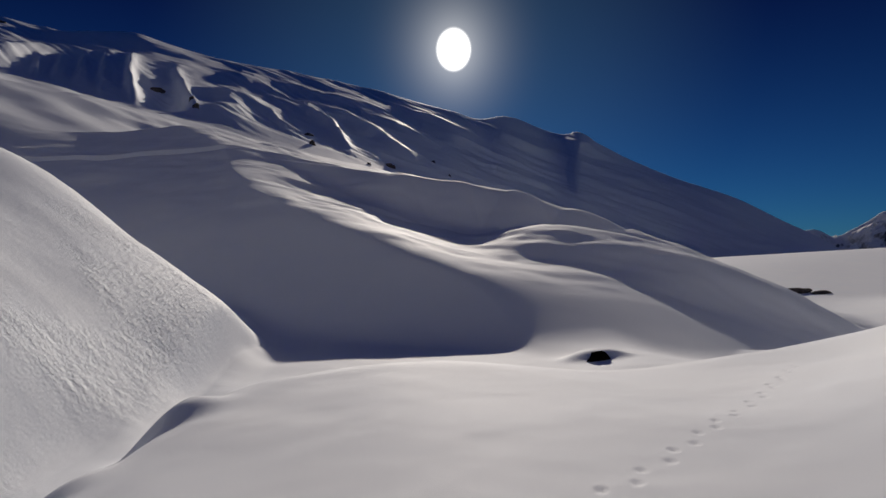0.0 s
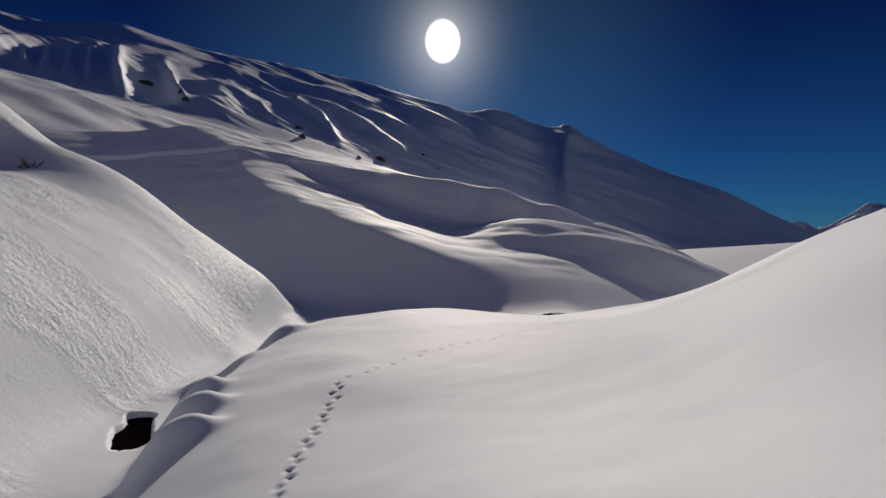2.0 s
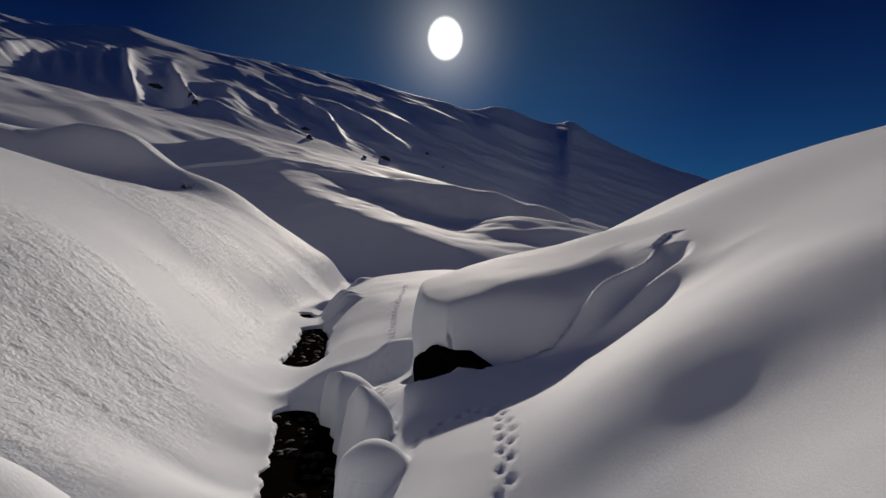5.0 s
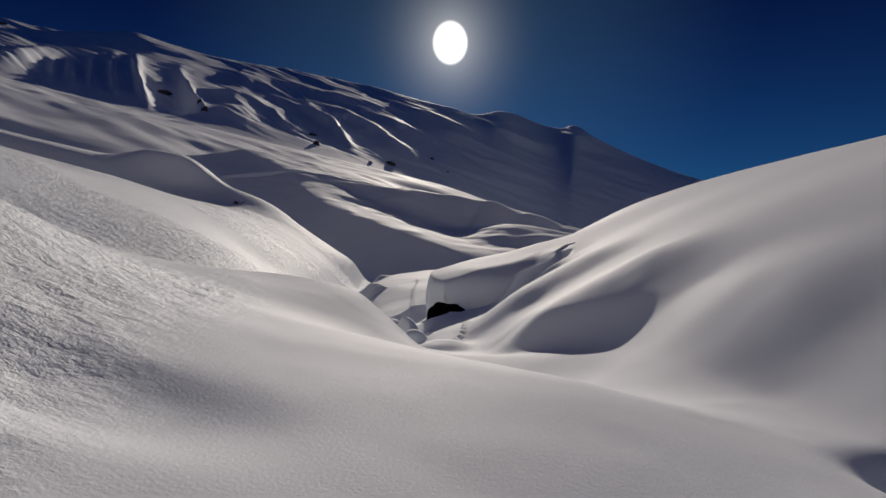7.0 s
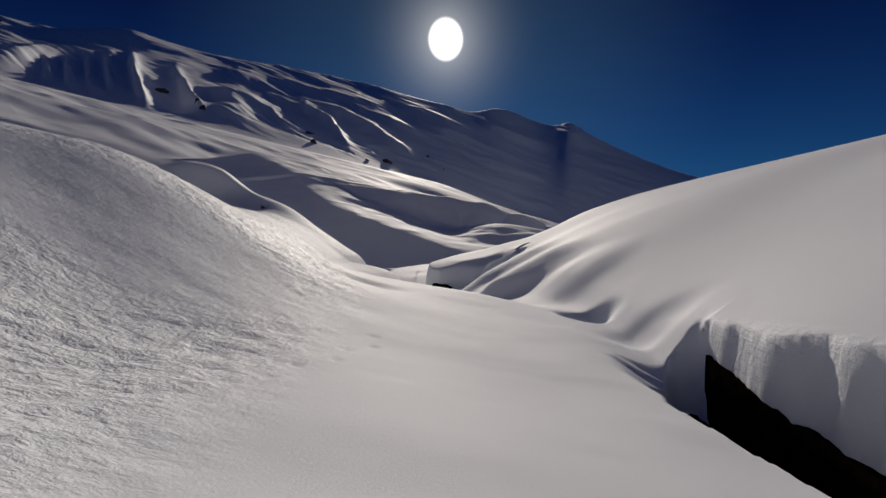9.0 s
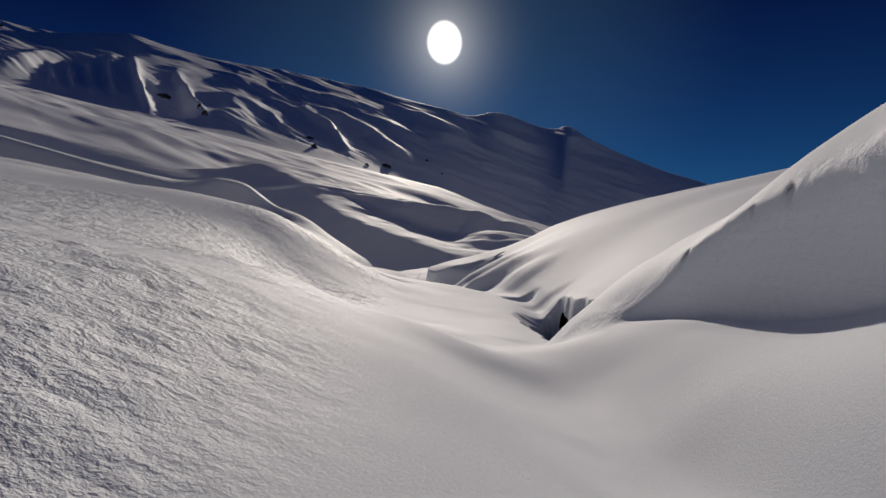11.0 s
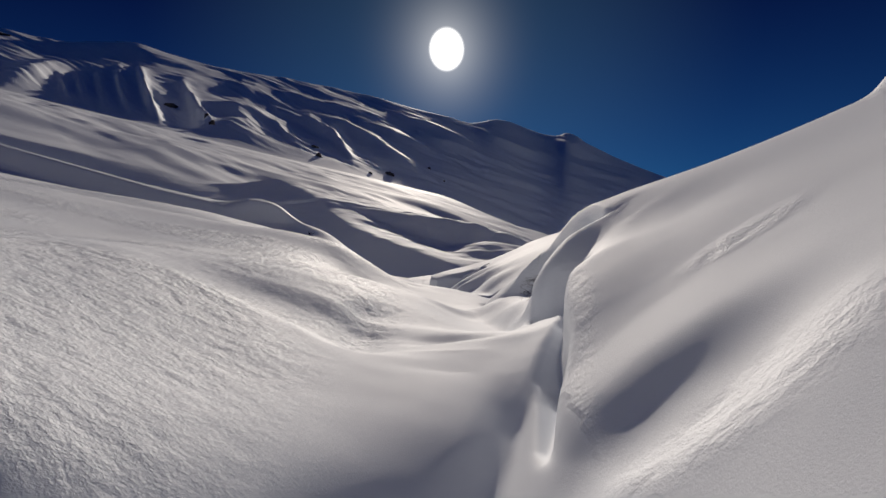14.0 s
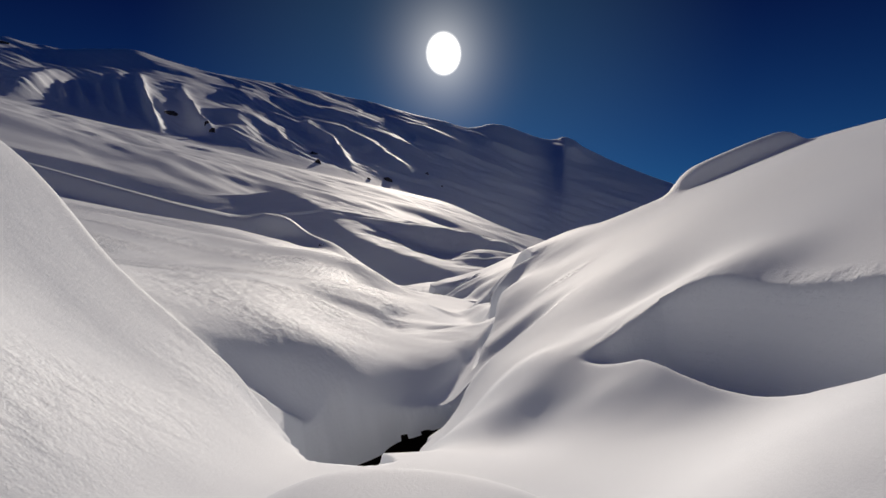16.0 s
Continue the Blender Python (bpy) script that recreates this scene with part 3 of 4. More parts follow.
def trail(line, gap, sway, deep=0.024):
    """Places of the prints that a small animal left along a line."""
    out, left, k = [], 0.0, 0
    for (ax, ay), (bx, by) in zip(line, line[1:]):
        n = math.hypot(bx - ax, by - ay)
        at = left
        while at < n:
            t = at / n
            s = sway * (1 if k % 2 else -1) + random.uniform(-.02, .02)
            out.append((ax + t * (bx - ax) - s * (by - ay) / n, ay + t * (by - ay) + s * (bx - ax) / n, deep))
            at, k = at + gap * random.uniform(0.85, 1.15), k + 1
        left = at - n
    return out


random.seed(4)
PRINTS = (trail([(5.5, 9.5), (3.5, 7.0), (1.4, 4.7), (0, 3.8), (-1.3, 2.2)], .3, .05, .016)
          + trail([(-1.32, 2.0), (-1.35, -3), (-1.2, -6.2), (-1.05, -9.5), (-1.0, -11), (-.7, -12.3)], .2, .04)
          + trail([(-1.1, -7.5), (-1.15, -9.2), (-1.5, -9.0)], .2, .09) + trail([(-1.6, -11.6), (-1.0, -11.7), (-.6, -12.4)], .22, .08)
          + trail([(.18, -15.1), (.30, -14.3), (.36, -13.6), (.27, -13.1), (.02, -13.0), (-.3, -13.2), (-.52, -13.45)], .14, .04)
          + trail([(-2.4, -32), (-1.4, -31.2), (-1.0, -30.2), (-.6, -28.5)], .4, .06, .01)
          + trail([(-.8, -43.2), (-.4, -42.4), (.1, -41.2)], .4, .06, .01))


def crust_mask(x, yy):
    limit = np.interp(yy, (-62, -50, -45, -40, -33, -26, -20, -14, -8, 0, 10, 20), (-1.2, -.8, -.6, -.4, -1, -1, -2, -2.5, -3.6, -4.8, -5.5, -6.5))
    left = 1 - step(-0.9, 0.3, x - limit)
    patch = step(-0.1, 0.3, fbm(x / 3.1, yy / 3.1, 41, 2) + 0.15)
    mask = left * (0.2 + 0.8 * patch) * (0.5 + 0.1 * step(-54, -51, yy) + 0.4 * step(-48, -45, yy)) * (1 - 0.15 * step(-8, 0, yy)) * (1 - step(20, 60, yy))
    for cx, cy, rx, ry in ((1.5, -50.0, .7, .4), (2.7, -47.7, .5, .25), (5.95, -45.1, .3, .6)):
        mask = np.maximum(mask, 0.7 * np.exp(-(((x - cx) / rx) ** 2 + ((yy - cy) / ry) ** 2) ** 2))
    m = (x > 1) & (x < 6) & (yy < -27) & (yy > -56)
    for line in (SLOT_WALL, HIGH_WALL, LOW_WALL, NEAR_HOLLOW):
        d, side, _ = along(line, x[m], yy[m])
        mask[m] = np.maximum(mask[m], 0.4 * (1 - step(0.05, 0.25, d)))
    return np.clip(mask, 0, 1)


def eased(z, n):
    """Running mean of 2n + 1 rows."""
    pad = np.concatenate([np.repeat(z[:1], n + 1, 0), z, np.repeat(z[-1:], n, 0)])
    c = np.cumsum(pad, 0)
    return (c[2 * n + 1:] - c[:-2 * n - 1]) / (2 * n + 1)


def build_ground():
    u = np.concatenate([np.linspace(-1, -0.44, 100)[:-1], np.linspace(-0.44, 0.44, 370), np.linspace(0.44, 1, 100)[1:]])
    ys = [-62.0]
    while ys[-1] < 2150:
        ys.append(ys[-1] + (0.05 if ys[-1] < 14 else 0.05 + (ys[-1] - 14) * 0.0070))
    ys = np.array([-1300, -800, -500, -300, -200, -150, -90, -70, -64] + ys + [2300, 2700, 3300, 4600], float)
    half = 13 + 0.85 * np.maximum(ys - 8, 0)
    x = half[:, None] * u[None]
    edge = np.array([1.15, 1.5, 2.2, 4, 8, 20])
    x = np.concatenate([-(half[:, None] * edge[None, ::-1]), x, half[:, None] * edge[None]], 1)
    z = np.empty_like(x)
    z[:] = height(x, ys)
    y = np.repeat(ys[:, None], x.shape[1], 1)
    r = slice(int(np.searchsorted(ys, -61.9)), int(np.searchsorted(ys, 14)))
    soft = eased(eased(z[r], 25), 25)
    wide = step(2.8, 4.2, x[r]) + 1 - step(-5.5, -4.0, x[r])
    ends = step(-61.9, -60.0, y[r]) * (1 - step(3.5, 5.4, y[r]))
    z[r] += (soft - z[r]) * wide * ends
    r = slice(r.start, int(np.searchsorted(ys, 24)))
    x[r], y[r], z[r] = shape_details(x[r], y[r], z[r])
    rows, cols = x.shape
    co = np.stack([x, y, z], -1).reshape(-1, 3)
    i = (np.arange(rows - 1)[:, None] * cols + np.arange(cols - 1)[None]).ravel()
    quads = np.stack([i, i + 1, i + cols + 1, i + cols], 1)
    me = bpy.data.meshes.new("ground")
    me.vertices.add(len(co))
    me.vertices.foreach_set("co", co.astype(np.float32).ravel())
    me.loops.add(quads.size)
    me.loops.foreach_set("vertex_index", quads.astype(np.int32).ravel())
    me.polygons.add(len(quads))
    me.polygons.foreach_set("loop_start", np.arange(0, quads.size, 4, dtype=np.int32))
    me.polygons.foreach_set("use_smooth", np.ones(len(quads), bool))
    att = me.attributes.new("crust", "FLOAT", "POINT")
    att.data.foreach_set("value", crust_mask(co[:, 0], co[:, 1]).astype(np.float32))
    me.update(calc_edges=True)
    me.materials.append(SNOW)
    return tagged(new("ground", me), "wind-shaped white snow over a gully, hills and mountainside", "snow", kind="structure")


build_ground()


def part(name, bm, mat, parent=None, label=""):
    """Links a bmesh as one mesh object, under a thing or a part where one is given."""
    me = bpy.data.meshes.new(name)
    bm.to_mesh(me)
    bm.free()
    me.materials.append(mat)
    ob = new(name, me)
    if parent:
        ob.parent = parent
    if label:
        tagged(ob, label)
    return ob


def thing(name, at, label, category, group="", kind=""):
    ob = new(name)
    ob.location = at
    return tagged(ob, label, category, group, kind)


# ---- the stream under the snow ----
def water_material():
    m, n, l, b = material("stream_water")
    geo = n.new("ShaderNodeNewGeometry")
    t = noise_node(n, l, geo.outputs["Position"], 3.0, 4)
    ramp = n.new("ShaderNodeValToRGB")
    ramp.color_ramp.elements[0].color, ramp.color_ramp.elements[1].color = (0.002, 0.0016, 0.0012, 1), (0.007, 0.005, 0.004, 1)
    l.new(t.outputs["Fac"], ramp.inputs["Fac"])
    l.new(ramp.outputs["Color"], b.inputs["Base Color"])
    b.inputs["Roughness"].default_value = 0.35
    b.inputs["Specular IOR Level"].default_value = 0.0
    w = noise_node(n, l, geo.outputs["Position"], 9.0, 3)
    bump = n.new("ShaderNodeBump")
    bump.inputs["Strength"].default_value, bump.inputs["Distance"].default_value = 0.6, 0.03
    l.new(w.outputs["Fac"], bump.inputs["Height"])
    l.new(bump.outputs[0], b.inputs["Normal"])
    return m


WATER = water_material()
COURSE = [(4.6, 18.3, .35), (-3.6, 10, .5), (-5.2, 5, .62), (-4.3, 1, .62), (-3.5, -3.5, .7), (-3.1, -6, .75), (-2.5, -9, .8), (-1.9, -11.2, .85), (-1.4, -13.2, .9), (-.5, -17, 1.1),
          (.8, -20, 1.4), (2.3, -24, 1.6), (2.5, -28, 1.62), (2.4, -33, 1.75), (1.5, -37, 2.1), (1.2, -42, 2.3), (.9, -47, 2.6), (.3, -49.4, 2.5), (-.3, -50.8, 2.35), (-1.1, -52.8, 2.3), (-1.2, -53.8, 2.35)]


def build_stream():
    bm = bmesh.new()
    rows = []
    for (ax, ay, az), (bx, by, bz) in zip(COURSE, COURSE[1:]):
        n = max(2, int(math.hypot(bx - ax, by - ay) / 0.4))
        dx, dy = (bx - ax), (by - ay)
        k = 0.75 / math.hypot(dx, dy)
        for i in range(n):
            t = i / n
            x, y, z = ax + t * dx, ay + t * dy, az + t * (bz - az)
            rows.append([bm.verts.new((x - s * k * dy, y + s * k * dx, z)) for s in (-1, -.5, 0, .5, 1)])
    for a, b in zip(rows, rows[1:]):
        for i in range(4):
            bm.faces.new((a[i], a[i + 1], b[i + 1], b[i]))
    ob = part("water", bm, WATER)
    return tagged(ob, "dark running stream water between banks of snow", "stream", kind="structure")


build_stream()


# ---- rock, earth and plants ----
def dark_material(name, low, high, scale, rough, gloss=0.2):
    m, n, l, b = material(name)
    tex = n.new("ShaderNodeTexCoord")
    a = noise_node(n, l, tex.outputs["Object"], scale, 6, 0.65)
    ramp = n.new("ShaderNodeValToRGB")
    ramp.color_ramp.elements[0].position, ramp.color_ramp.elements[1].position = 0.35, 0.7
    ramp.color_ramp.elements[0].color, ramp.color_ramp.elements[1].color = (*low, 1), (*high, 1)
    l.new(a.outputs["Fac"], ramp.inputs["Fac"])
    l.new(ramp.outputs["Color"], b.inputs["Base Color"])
    b.inputs["Roughness"].default_value = rough
    b.inputs["Specular IOR Level"].default_value = gloss
    bump = n.new("ShaderNodeBump")
    bump.inputs["Strength"].default_value = 0.7
    l.new(a.outputs["Fac"], bump.inputs["Height"])
    l.new(bump.outputs[0], b.inputs["Normal"])
    return m


ROCK = dark_material("weathered_rock", (0.03, 0.026, 0.024), (0.12, 0.10, 0.09), 1.5, 0.85)
# almost black: the shade of the undercuts is put into this earth's colour
SHADE_EARTH = dark_material("wet_earth_and_shade", (0.002, 0.0016, 0.0013), (0.009, 0.0065, 0.0045), 6.0, 1.0, 0.0)
WET_STONE = dark_material("wet_stone", (0.010, 0.0075, 0.006), (0.038, 0.028, 0.021), 9.0, 0.7, 0.06)
TWIG = dark_material("dark_bark", (0.012, 0.009, 0.007), (0.05, 0.035, 0.025), 30.0, 0.8)


def rough_stone(seed, size, detail=3, edge=0.30):
    """A broken stone about the origin, with uneven faces."""
    bm = bmesh.new()
    bmesh.ops.create_icosphere(bm, subdivisions=detail, radius=1.0)
    rng = random.Random(seed)
    cuts = [(Vector((rng.uniform(-1, 1), rng.uniform(-1, 1), rng.uniform(-1, 1))).normalized(), rng.uniform(0.55, 0.9)) for _ in range(9)]
    off = Vector((seed * 3.7, seed * 1.3, 0))
    for v in bm.verts:
        p = v.co.copy()
        for n, d in cuts:
            over = p.dot(n) - d
            if over > 0:
                p -= n * over * 0.9
        p *= 1 + edge * noise.noise(p * 2.2 + off)
        v.co = Vector((p.x * size[0], p.y * size[1], p.z * size[2]))
    for f in bm.faces:
        f.smooth = detail > 2
    return bm


def stone(name, mat, seed, at, size, turn, label, category, group="", detail=3):
    ob = part(name, rough_stone(seed, size, detail), mat)
    ob.location, ob.rotation_euler = at, (0, 0, turn)
    return tagged(ob, label, category, group)


# bare crags in the mountainside, by bearing and elevation
def on_slope(bearing, elevation):
    """Where a line of sight from the start of the way meets the mountain."""
    ys = np.arange(380.0, 2000.0, 4.0)
    z = height((ys * bearing)[:, None], ys)[:, 0]
    k = int(np.argmax(z >= 4 + elevation * ys))
    return ys[k] * bearing, ys[k], z[k]


for k, (bearing, elevation, w, h, turn) in enumerate(((-.472, .2585, .0145, .0065, .2), (-.413, .245, .005, .008, .9), (-.405, .232, .006, .009, .8), (-.221, .187, .009, .004, .5),
                                                      (-.214, .171, .007, .008, .3), (-.088, .134, .010, .0065, .4), (-.122, .138, .005, .004, .2), (-.016, .142, .004, .004, .5),
                                                      (-.730, .372, .012, .005, .2), (.01, .120, .003, .003, .3))):
    x, y, z = on_slope(bearing, elevation)
    stone("crag", ROCK, 11 + k, (x, y, z - 0.001 * y), (w * y, w * 0.6 * y, h * y), turn, "dark bare crag breaking through the mountain snow", "rock", "crags in the mountainside")

# stream-cut earth, near-black so its colour carries the shade under the overhanging snow
def shade_earth_bank(line, thick, label):
    """A ragged band of bare, shade-dark earth along a line of (x, y, lower height, upper height)."""
    bm = bmesh.new()
    rows = []
    for (ax, ay, al, ah), (bx, by, bl, bh) in zip(line, line[1:]):
        n = max(3, int(math.hypot(bx - ax, by - ay) / 0.08))
        dx, dy = bx - ax, by - ay
        k = 1 / math.hypot(dx, dy)
        for i in range(n):
            t = i / n
            x, y, lo, hi = ax + t * dx, ay + t * dy, al + t * (bl - al), ah + t * (bh - ah)
            ring = []
            for j in range(6):
                u = j / 5
                p = Vector((x, y, lo + u * (hi - lo)))
                out = thick * math.sin(math.pi * u) * (0.6 + 0.6 * noise.noise(p * 2.5)) + 0.012 * noise.noise(p * 9)
                p.z += 0.05 * noise.noise(Vector((x * 7, y * 7, 3))) * u
                ring.append(bm.verts.new((p.x + out * dy * k, p.y - out * dx * k, p.z)))
            ring.append(bm.verts.new((x - 0.2 * dy * k, y + 0.2 * dx * k, hi)))
            ring.append(bm.verts.new((x - 0.2 * dy * k, y + 0.2 * dx * k, lo)))
            rows.append(ring)
    for a, b in zip(rows, rows[1:]):
        for j in range(8):
            bm.faces.new((a[j], b[j], b[(j + 1) % 8], a[(j + 1) % 8]))
    bm.faces.new(rows[0])
    bm.faces.new(rows[-1][::-1])
    for f in bm.faces:
        f.smooth = len(f.verts) == 4
    bmesh.ops.recalc_face_normals(bm, faces=bm.faces)
    return tagged(part("shade_earth_bank", bm, SHADE_EARTH), label, "earth bank", "earth under the snow's edge")


shade_earth_bank([(-.56, -10.35, 1.4, 1.85), (-.3, -10.85, 1.5, 2.1), (.05, -11.25, 1.6, 2.08), (.4, -11.62, 1.7, 1.88), (1.2, -11.42, 1.8, 1.98)], .05, "near-black wet earth standing in for the shade under the snow slab's edge")
shade_earth_bank([(3.02, -27.3, 1.5, 2.38), (2.88, -27.8, 1.5, 2.33), (2.88, -28.8, 1.5, 2.2), (2.9, -30.2, 1.5, 2.08), (2.88, -31.8, 1.5, 2.04), (2.82, -33.6, 1.7, 2.2)], .05, "near-black wet earth standing in for the shade along the stream's cut")
shade_earth_bank([(1.5, -46.15, 2.8, 3.3), (1.4, -46.5, 2.7, 3.42), (1.3, -46.9, 2.7, 3.35), (1.24, -47.25, 2.7, 3.1)], -.03, "near-black wet earth standing in for the shade along the stream's cut")
shade_earth_bank([(-2.0, -51.9, 1.9, 2.1), (-1.3, -51.1, 1.9, 2.3), (-.65, -50.35, 2.0, 2.45), (-.25, -50.1, 2.0, 2.5), (.05, -49.95, 2.0, 2.45)], .05, "near-black wet earth standing in for the shade under the rounded snow bank")

shade_earth_bank([(4.15, 17.95, .3, .6), (4.4, 17.85, .3, .95), (4.75, 17.85, .3, 1.0), (5.1, 17.95, .3, .6)], .05, "near-black earth standing in for the shaded hollow under a snow bridge")


def tube(bm, pts, r0, r1, sides=5):
    """A tapered twig along points."""
    rings = []
    for i, p in enumerate(pts):
        d = (pts[min(i + 1, len(pts) - 1)] - pts[max(i - 1, 0)]).normalized()
        u = d.orthogonal().normalized()
        v = d.cross(u)
        r = r0 + (r1 - r0) * i / (len(pts) - 1)
        rings.append([bm.verts.new(p + r * (math.cos(2 * math.pi * k / sides) * u + math.sin(2 * math.pi * k / sides) * v)) for k in range(sides)])
    for a, b in zip(rings, rings[1:]):
        for k in range(sides):
            bm.faces.new((a[k], a[(k + 1) % sides], b[(k + 1) % sides], b[k]))
    bm.faces.new(rings[-1])
    bm.faces.new(rings[0][::-1])


def grown(rng, start, way, length, bend, steps=6):
    pts, d = [start.copy()], way.normalized()
    for _ in range(steps):
        d = (d + bend / steps + Vector((rng.uniform(-.12, .12), rng.uniform(-.12, .12), rng.uniform(-.12, .12)))).normalized()
        pts.append(pts[-1] + d * length / steps)
    return pts


def build_shrub():
    rng = random.Random(7)
    base = thing("shrub", (2.0, -41.2, 3.84), "bare dark-twigged shrub half buried in a snow hollow", "shrub")
    base.scale = (.78, .78, .78)
    bm = bmesh.new()
    tube(bm, [Vector((0, 0, -.25)), Vector((.0, -.02, .1)), Vector((.03, -.03, .25)), Vector((.0, -.02, .36)), Vector((-.06, 0, .44))], .009, .004, 6)
    part("stem", bm, TWIG, base)
    for k in range(3):
        bm = bmesh.new()
        tube(bm, grown(rng, Vector((rng.uniform(-.08, .08), rng.uniform(-.06, .06), -.22)), Vector((rng.uniform(-.9, -.3), rng.uniform(-.3, .3), .9)), rng.uniform(.4, .6), Vector((-.7, 0, -.2))), .007, .003, 5)
        part("stem", bm, TWIG, base)
    for k in range(24):
        start = Vector((.0, -.03, rng.uniform(-.08, .38)))
        way = Vector((-1, rng.uniform(-.8, .5), rng.uniform(-.5, .5)))
        bm = bmesh.new()
        pts = grown(rng, start, way, rng.uniform(.2, .55), Vector((0, rng.uniform(-.4, .3), rng.uniform(-.5, .3))))
        tube(bm, pts, .004, .0012, 4)
        for j in range(5):
            p = pts[rng.randrange(1, 6)]
            tube(bm, grown(rng, p, way + Vector((rng.uniform(-.4, .4), rng.uniform(-.7, .7), rng.uniform(-.9, .7))), rng.uniform(.06, .2), Vector((0, 0, -.1)), 4), .002, .0007, 3)
        part("branch", bm, TWIG, base)
    for k in range(6):
        bm = bmesh.new()
        tube(bm, grown(rng, Vector((.03, -.02, rng.uniform(.0, .4))), Vector((.8, -.5, rng.uniform(-.4, .3))), rng.uniform(.15, .35), Vector((0, 0, -.3))), .003, .001, 4)
        part("branch", bm, TWIG, base)


build_shrub()


def build_curl():
    """A drooping roll of snow that bends over the shrub like a hoop."""
    rng = random.Random(31)
    bm = bmesh.new()
    path = pchip(np.arange(5.0), np.array([(2.12, -40.66, 3.85), (2.14, -40.8, 4.12), (2.30, -40.95, 4.25), (2.46, -41.1, 4.17), (2.52, -41.25, 3.95)]), np.linspace(0, 4, 26))
    rings = []
    for i, p in enumerate(path):
        way = Vector(path[min(i + 1, 25)] - path[max(i - 1, 0)]).normalized()
        u = way.cross(Vector((0.5, 0.85, 0.1))).normalized()
        v = way.cross(u)
        r = 0.06 + 0.06 * math.sin(math.pi * i / 25) ** 0.5
        ring = []
        for k in range(14):
            q = 2 * math.pi * k / 14
            c = Vector(p) + r * (math.cos(q) * u * 0.9 + math.sin(q) * v * 1.5)
            ring.append(bm.verts.new(c + 0.02 * noise.noise(c * 7.0) * (c - Vector(p)).normalized()))
        rings.append(ring)
    for a, b in zip(rings, rings[1:]):
        for k in range(14):
            bm.faces.new((a[k], a[(k + 1) % 14], b[(k + 1) % 14], b[k])).smooth = True
    bm.faces.new(rings[0][::-1])
    bm.faces.new(rings[-1])
    bmesh.ops.recalc_face_normals(bm, faces=bm.faces)
    return tagged(part("snow_roll", bm, SNOW), "white drooping roll of snow bent over the bare shrub", "snow")


build_curl()


def build_tuft():
    rng = random.Random(9)
    base = thing("bush", (-14.3, 15.4, 6.5), "small dark tuft of a bush poking out of the snow slope", "bush")
    base.scale = (.75, .75, .75)
    for k in range(26):
        bm = bmesh.new()
        a = rng.uniform(0, 2 * math.pi)
        way = Vector((math.cos(a), math.sin(a), rng.uniform(.3, 1.6)))
        pts = grown(rng, Vector((rng.uniform(-.15, .15), rng.uniform(-.1, .1), -.12)), way, rng.uniform(.35, .75), Vector((0, 0, -.2)))
        tube(bm, pts, .022, .006, 4)
        for j in range(3):
            p = pts[rng.randrange(2, 6)]
            tube(bm, grown(rng, p, way + Vector((rng.uniform(-.6, .6), rng.uniform(-.6, .6), rng.uniform(-.3, .6))), rng.uniform(.12, .28), Vector((0, 0, 0)), 3), .012, .004, 4)
        part("branch", bm, TWIG, base)


build_tuft()


# ---- stones and froth in the open water ----
def stream_stones():
    rng = random.Random(21)
    spots = [(-3.95, -.6, .66), (-3.75, -1.0, .66), (-3.55, -1.6, .67), (-3.9, -1.7, .67), (-3.3, -3.6, .7), (-3.45, -4.4, .72), (-3.1, -4.9, .73),
             (-2.2, -10.4, .84), (-1.9, -10.9, .85), (-1.75, -11.5, .86), (-2.05, -11.4, .86), (-1.6, -12.2, .88), (-1.75, -12.7, .88)]
    beds = [((-4.25, .7, .63), (-3.7, -2, .66), (-3.2, -5.6, .73)), ((-2.45, -9.5, .82), (-1.95, -11.2, .86), (-1.45, -13.3, .9))]
    for line in beds:
        for k in range(36):
            p, q = rng.choice(list(zip(line, line[1:])))
            t = rng.random()
            spots.append((p[0] + t * (q[0] - p[0]) + rng.uniform(-.34, .34), p[1] + t * (q[1] - p[1]), p[2] + t * (q[2] - p[2])))
    for k, (x, y, z) in enumerate(spots):
        r = rng.uniform(.06, .13) if k < 13 else rng.uniform(.03, .09)
        stone("stream_stone", WET_STONE, rng.randrange(100), (x + rng.uniform(-.05, .05), y, z), (r, r * .8, r * .5), rng.uniform(0, 3), "small brown wet stone in the stream", "stone", "stones in the stream", 2)


stream_stones()


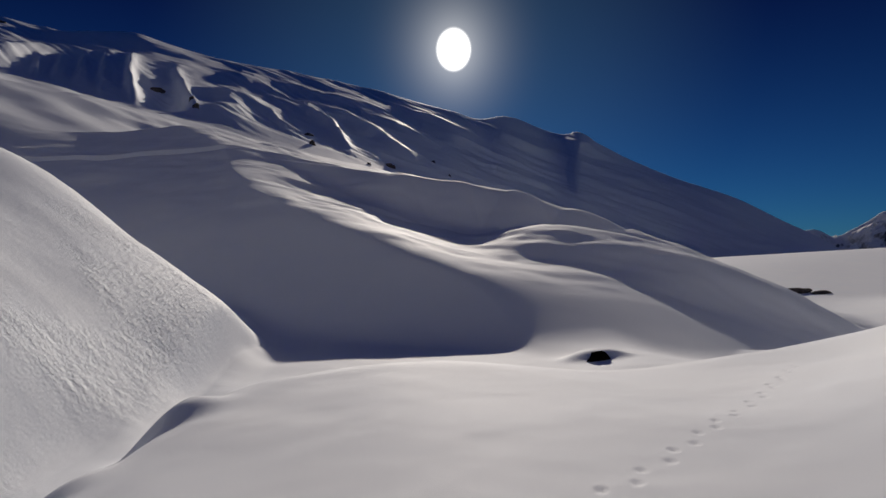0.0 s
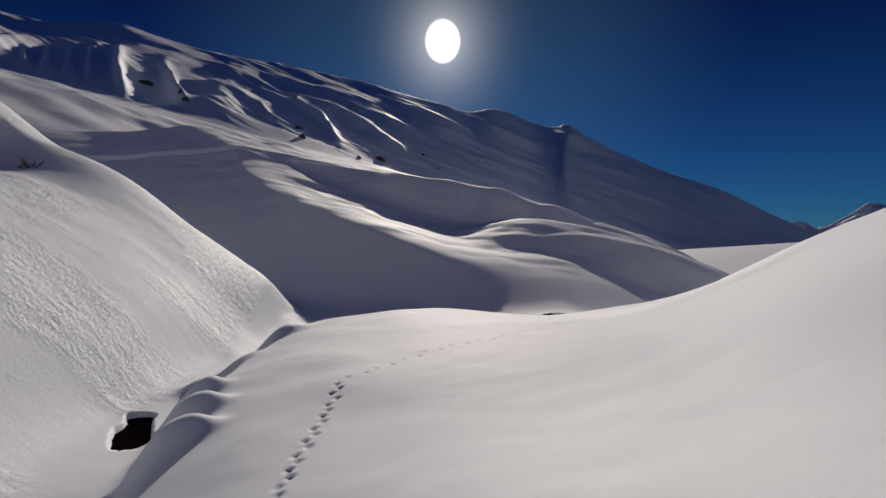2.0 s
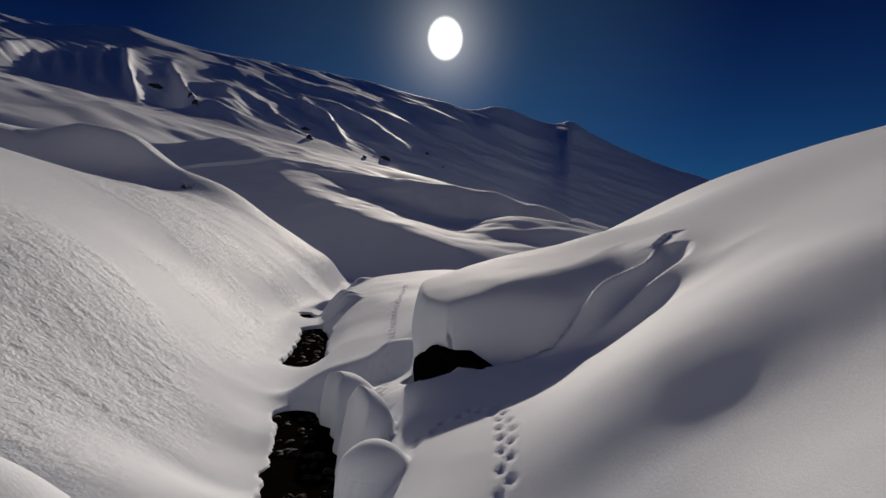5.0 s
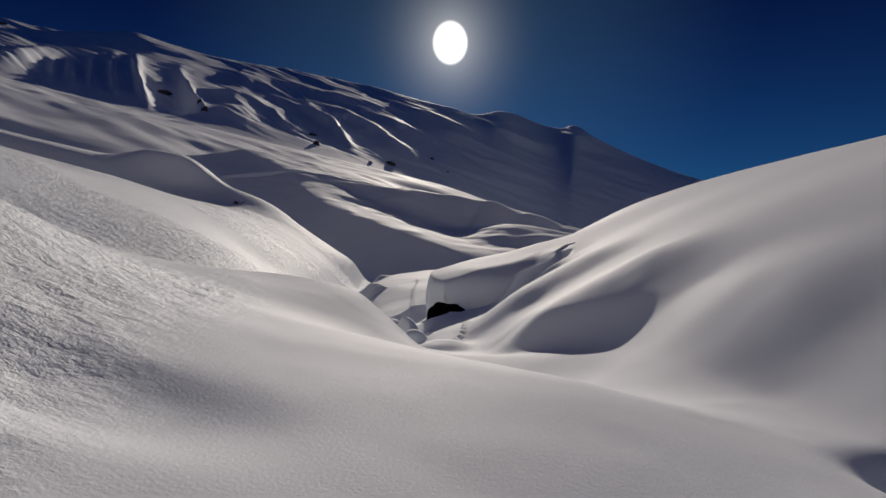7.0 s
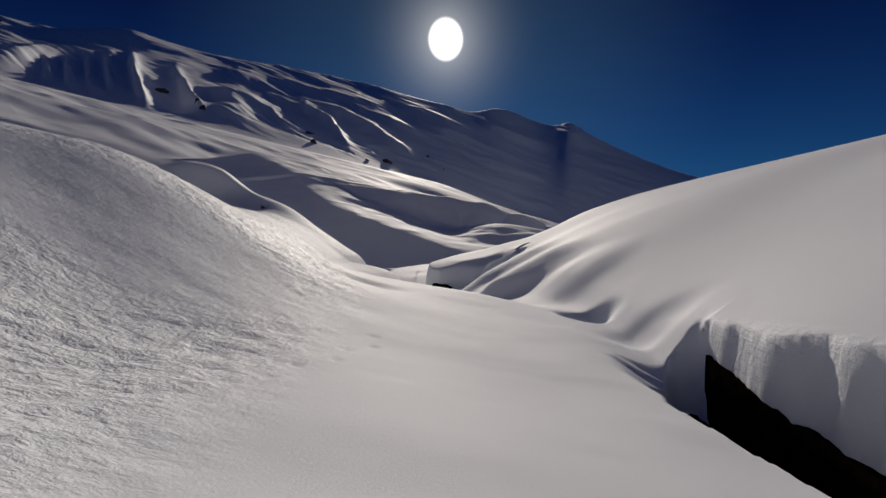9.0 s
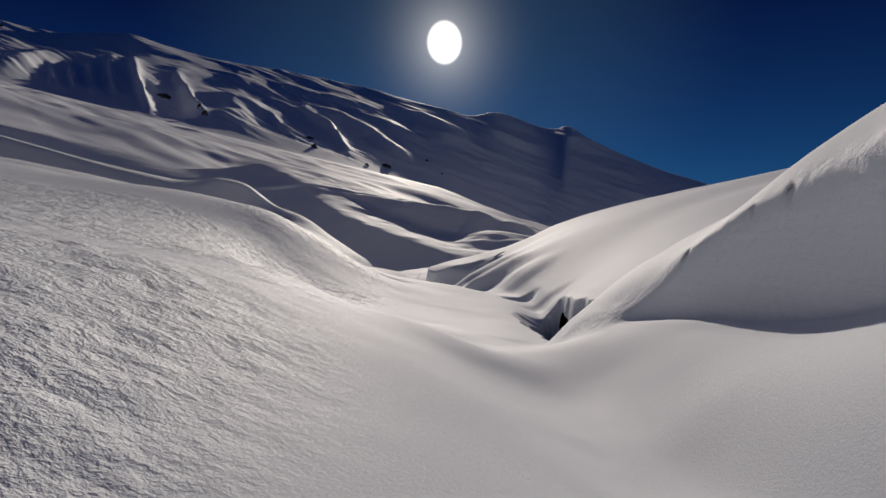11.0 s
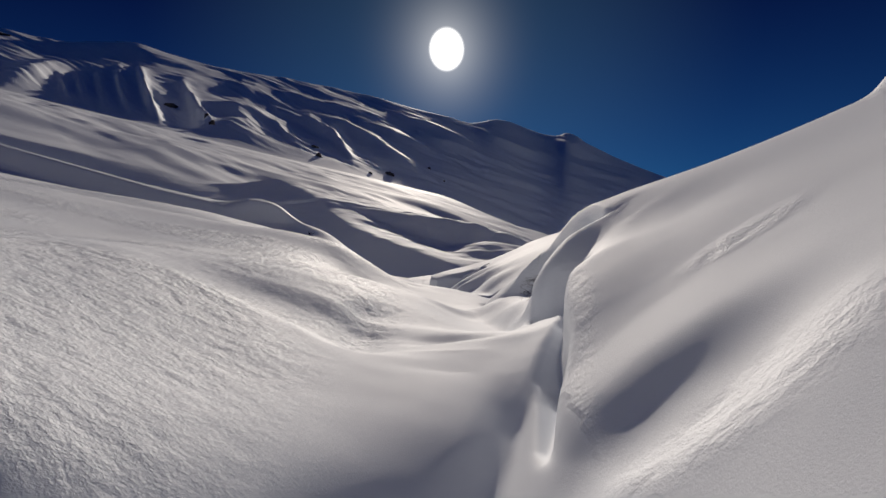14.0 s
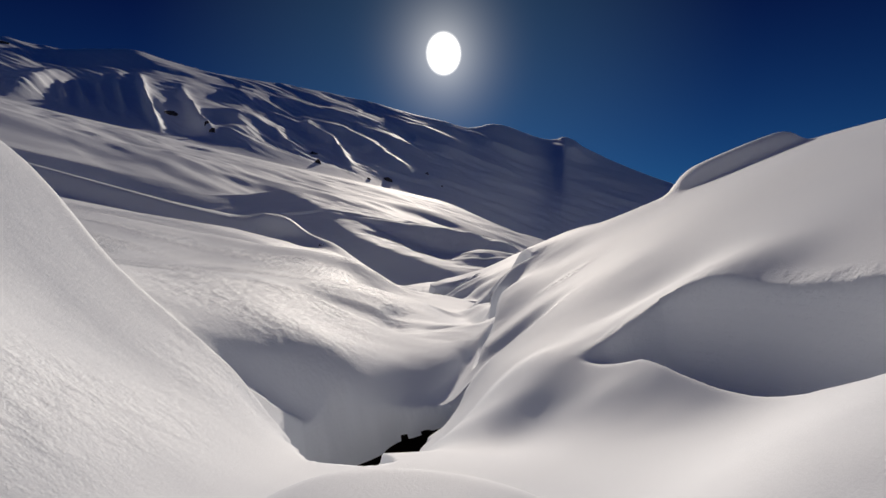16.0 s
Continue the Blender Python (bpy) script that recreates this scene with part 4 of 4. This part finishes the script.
# ---- far range beyond the valley ----
def far_material():
    m, n, l, b = material("far_snow_and_rock")
    geo = n.new("ShaderNodeNewGeometry")
    t = noise_node(n, l, geo.outputs["Position"], 0.012, 6, 0.65)
    sep = n.new("ShaderNodeSeparateXYZ")
    l.new(geo.outputs["Normal"], sep.inputs[0])
    mixer = n.new("ShaderNodeMath")
    mixer.operation = "MULTIPLY_ADD"
    mixer.inputs[1].default_value = 0.5
    l.new(t.outputs["Fac"], mixer.inputs[0])
    l.new(sep.outputs["Z"], mixer.inputs[2])
    ramp = n.new("ShaderNodeValToRGB")
    ramp.color_ramp.elements[0].position, ramp.color_ramp.elements[1].position = 0.66, 0.86
    ramp.color_ramp.elements[0].color, ramp.color_ramp.elements[1].color = (0.07, 0.07, 0.08, 1), (0.85, 0.86, 0.88, 1)
    l.new(mixer.outputs[0], ramp.inputs["Fac"])
    l.new(ramp.outputs["Color"], b.inputs["Base Color"])
    b.inputs["Roughness"].default_value = 0.9
    return m


def build_range():
    xs, ys = np.linspace(1500, 3700, 180), np.linspace(2700, 3300, 70)
    x, y = np.meshgrid(xs, ys)
    top = np.interp(x / 3000, (.5, .58, .605, .64, .67, .70, .725, .745, .78, .85, .95, 1.2), (20, 70, 100, 70, 95, 150, 195, 180, 215, 170, 220, 150)) * 1.0
    ribs = 1 - 2 * np.abs(fbm(x / 210, y / 210, 77, 5))
    t = 1 - np.abs(y - 3000) / 300
    z = -90 + (top + 90) * t + 80 * (ribs - 0.5) * np.minimum(1, 3 * (1 - t) + 0.25) * (t > 0)
    co = np.stack([x, y, z], -1).reshape(-1, 3)
    c = len(xs)
    i = (np.arange(len(ys) - 1)[:, None] * c + np.arange(c - 1)[None]).ravel()
    me = bpy.data.meshes.new("backdrop_range")
    me.from_pydata(co.tolist(), [], np.stack([i, i + 1, i + c + 1, i + c], 1).tolist())
    me.materials.append(far_material())
    return tagged(new("backdrop", me), "distant snowy peaks with dark rock faces", "mountains", kind="structure")


build_range()

# bare rock showing at the valley's side
for k, (x, y, z, w, h, turn) in enumerate(((54.8, 94.2, -2.8, 2.4, 1.0, .1), (58.8, 118, -2.8, 1.8, 1.2, .3), (57.2, 92.6, -2.9, 1.8, .7, 0))):
    stone("boulder", ROCK, 61 + k, (x, y, z), (w, w * .7, h), turn, "brown boulder half covered by smooth snow", "boulder", "boulders beside the valley")
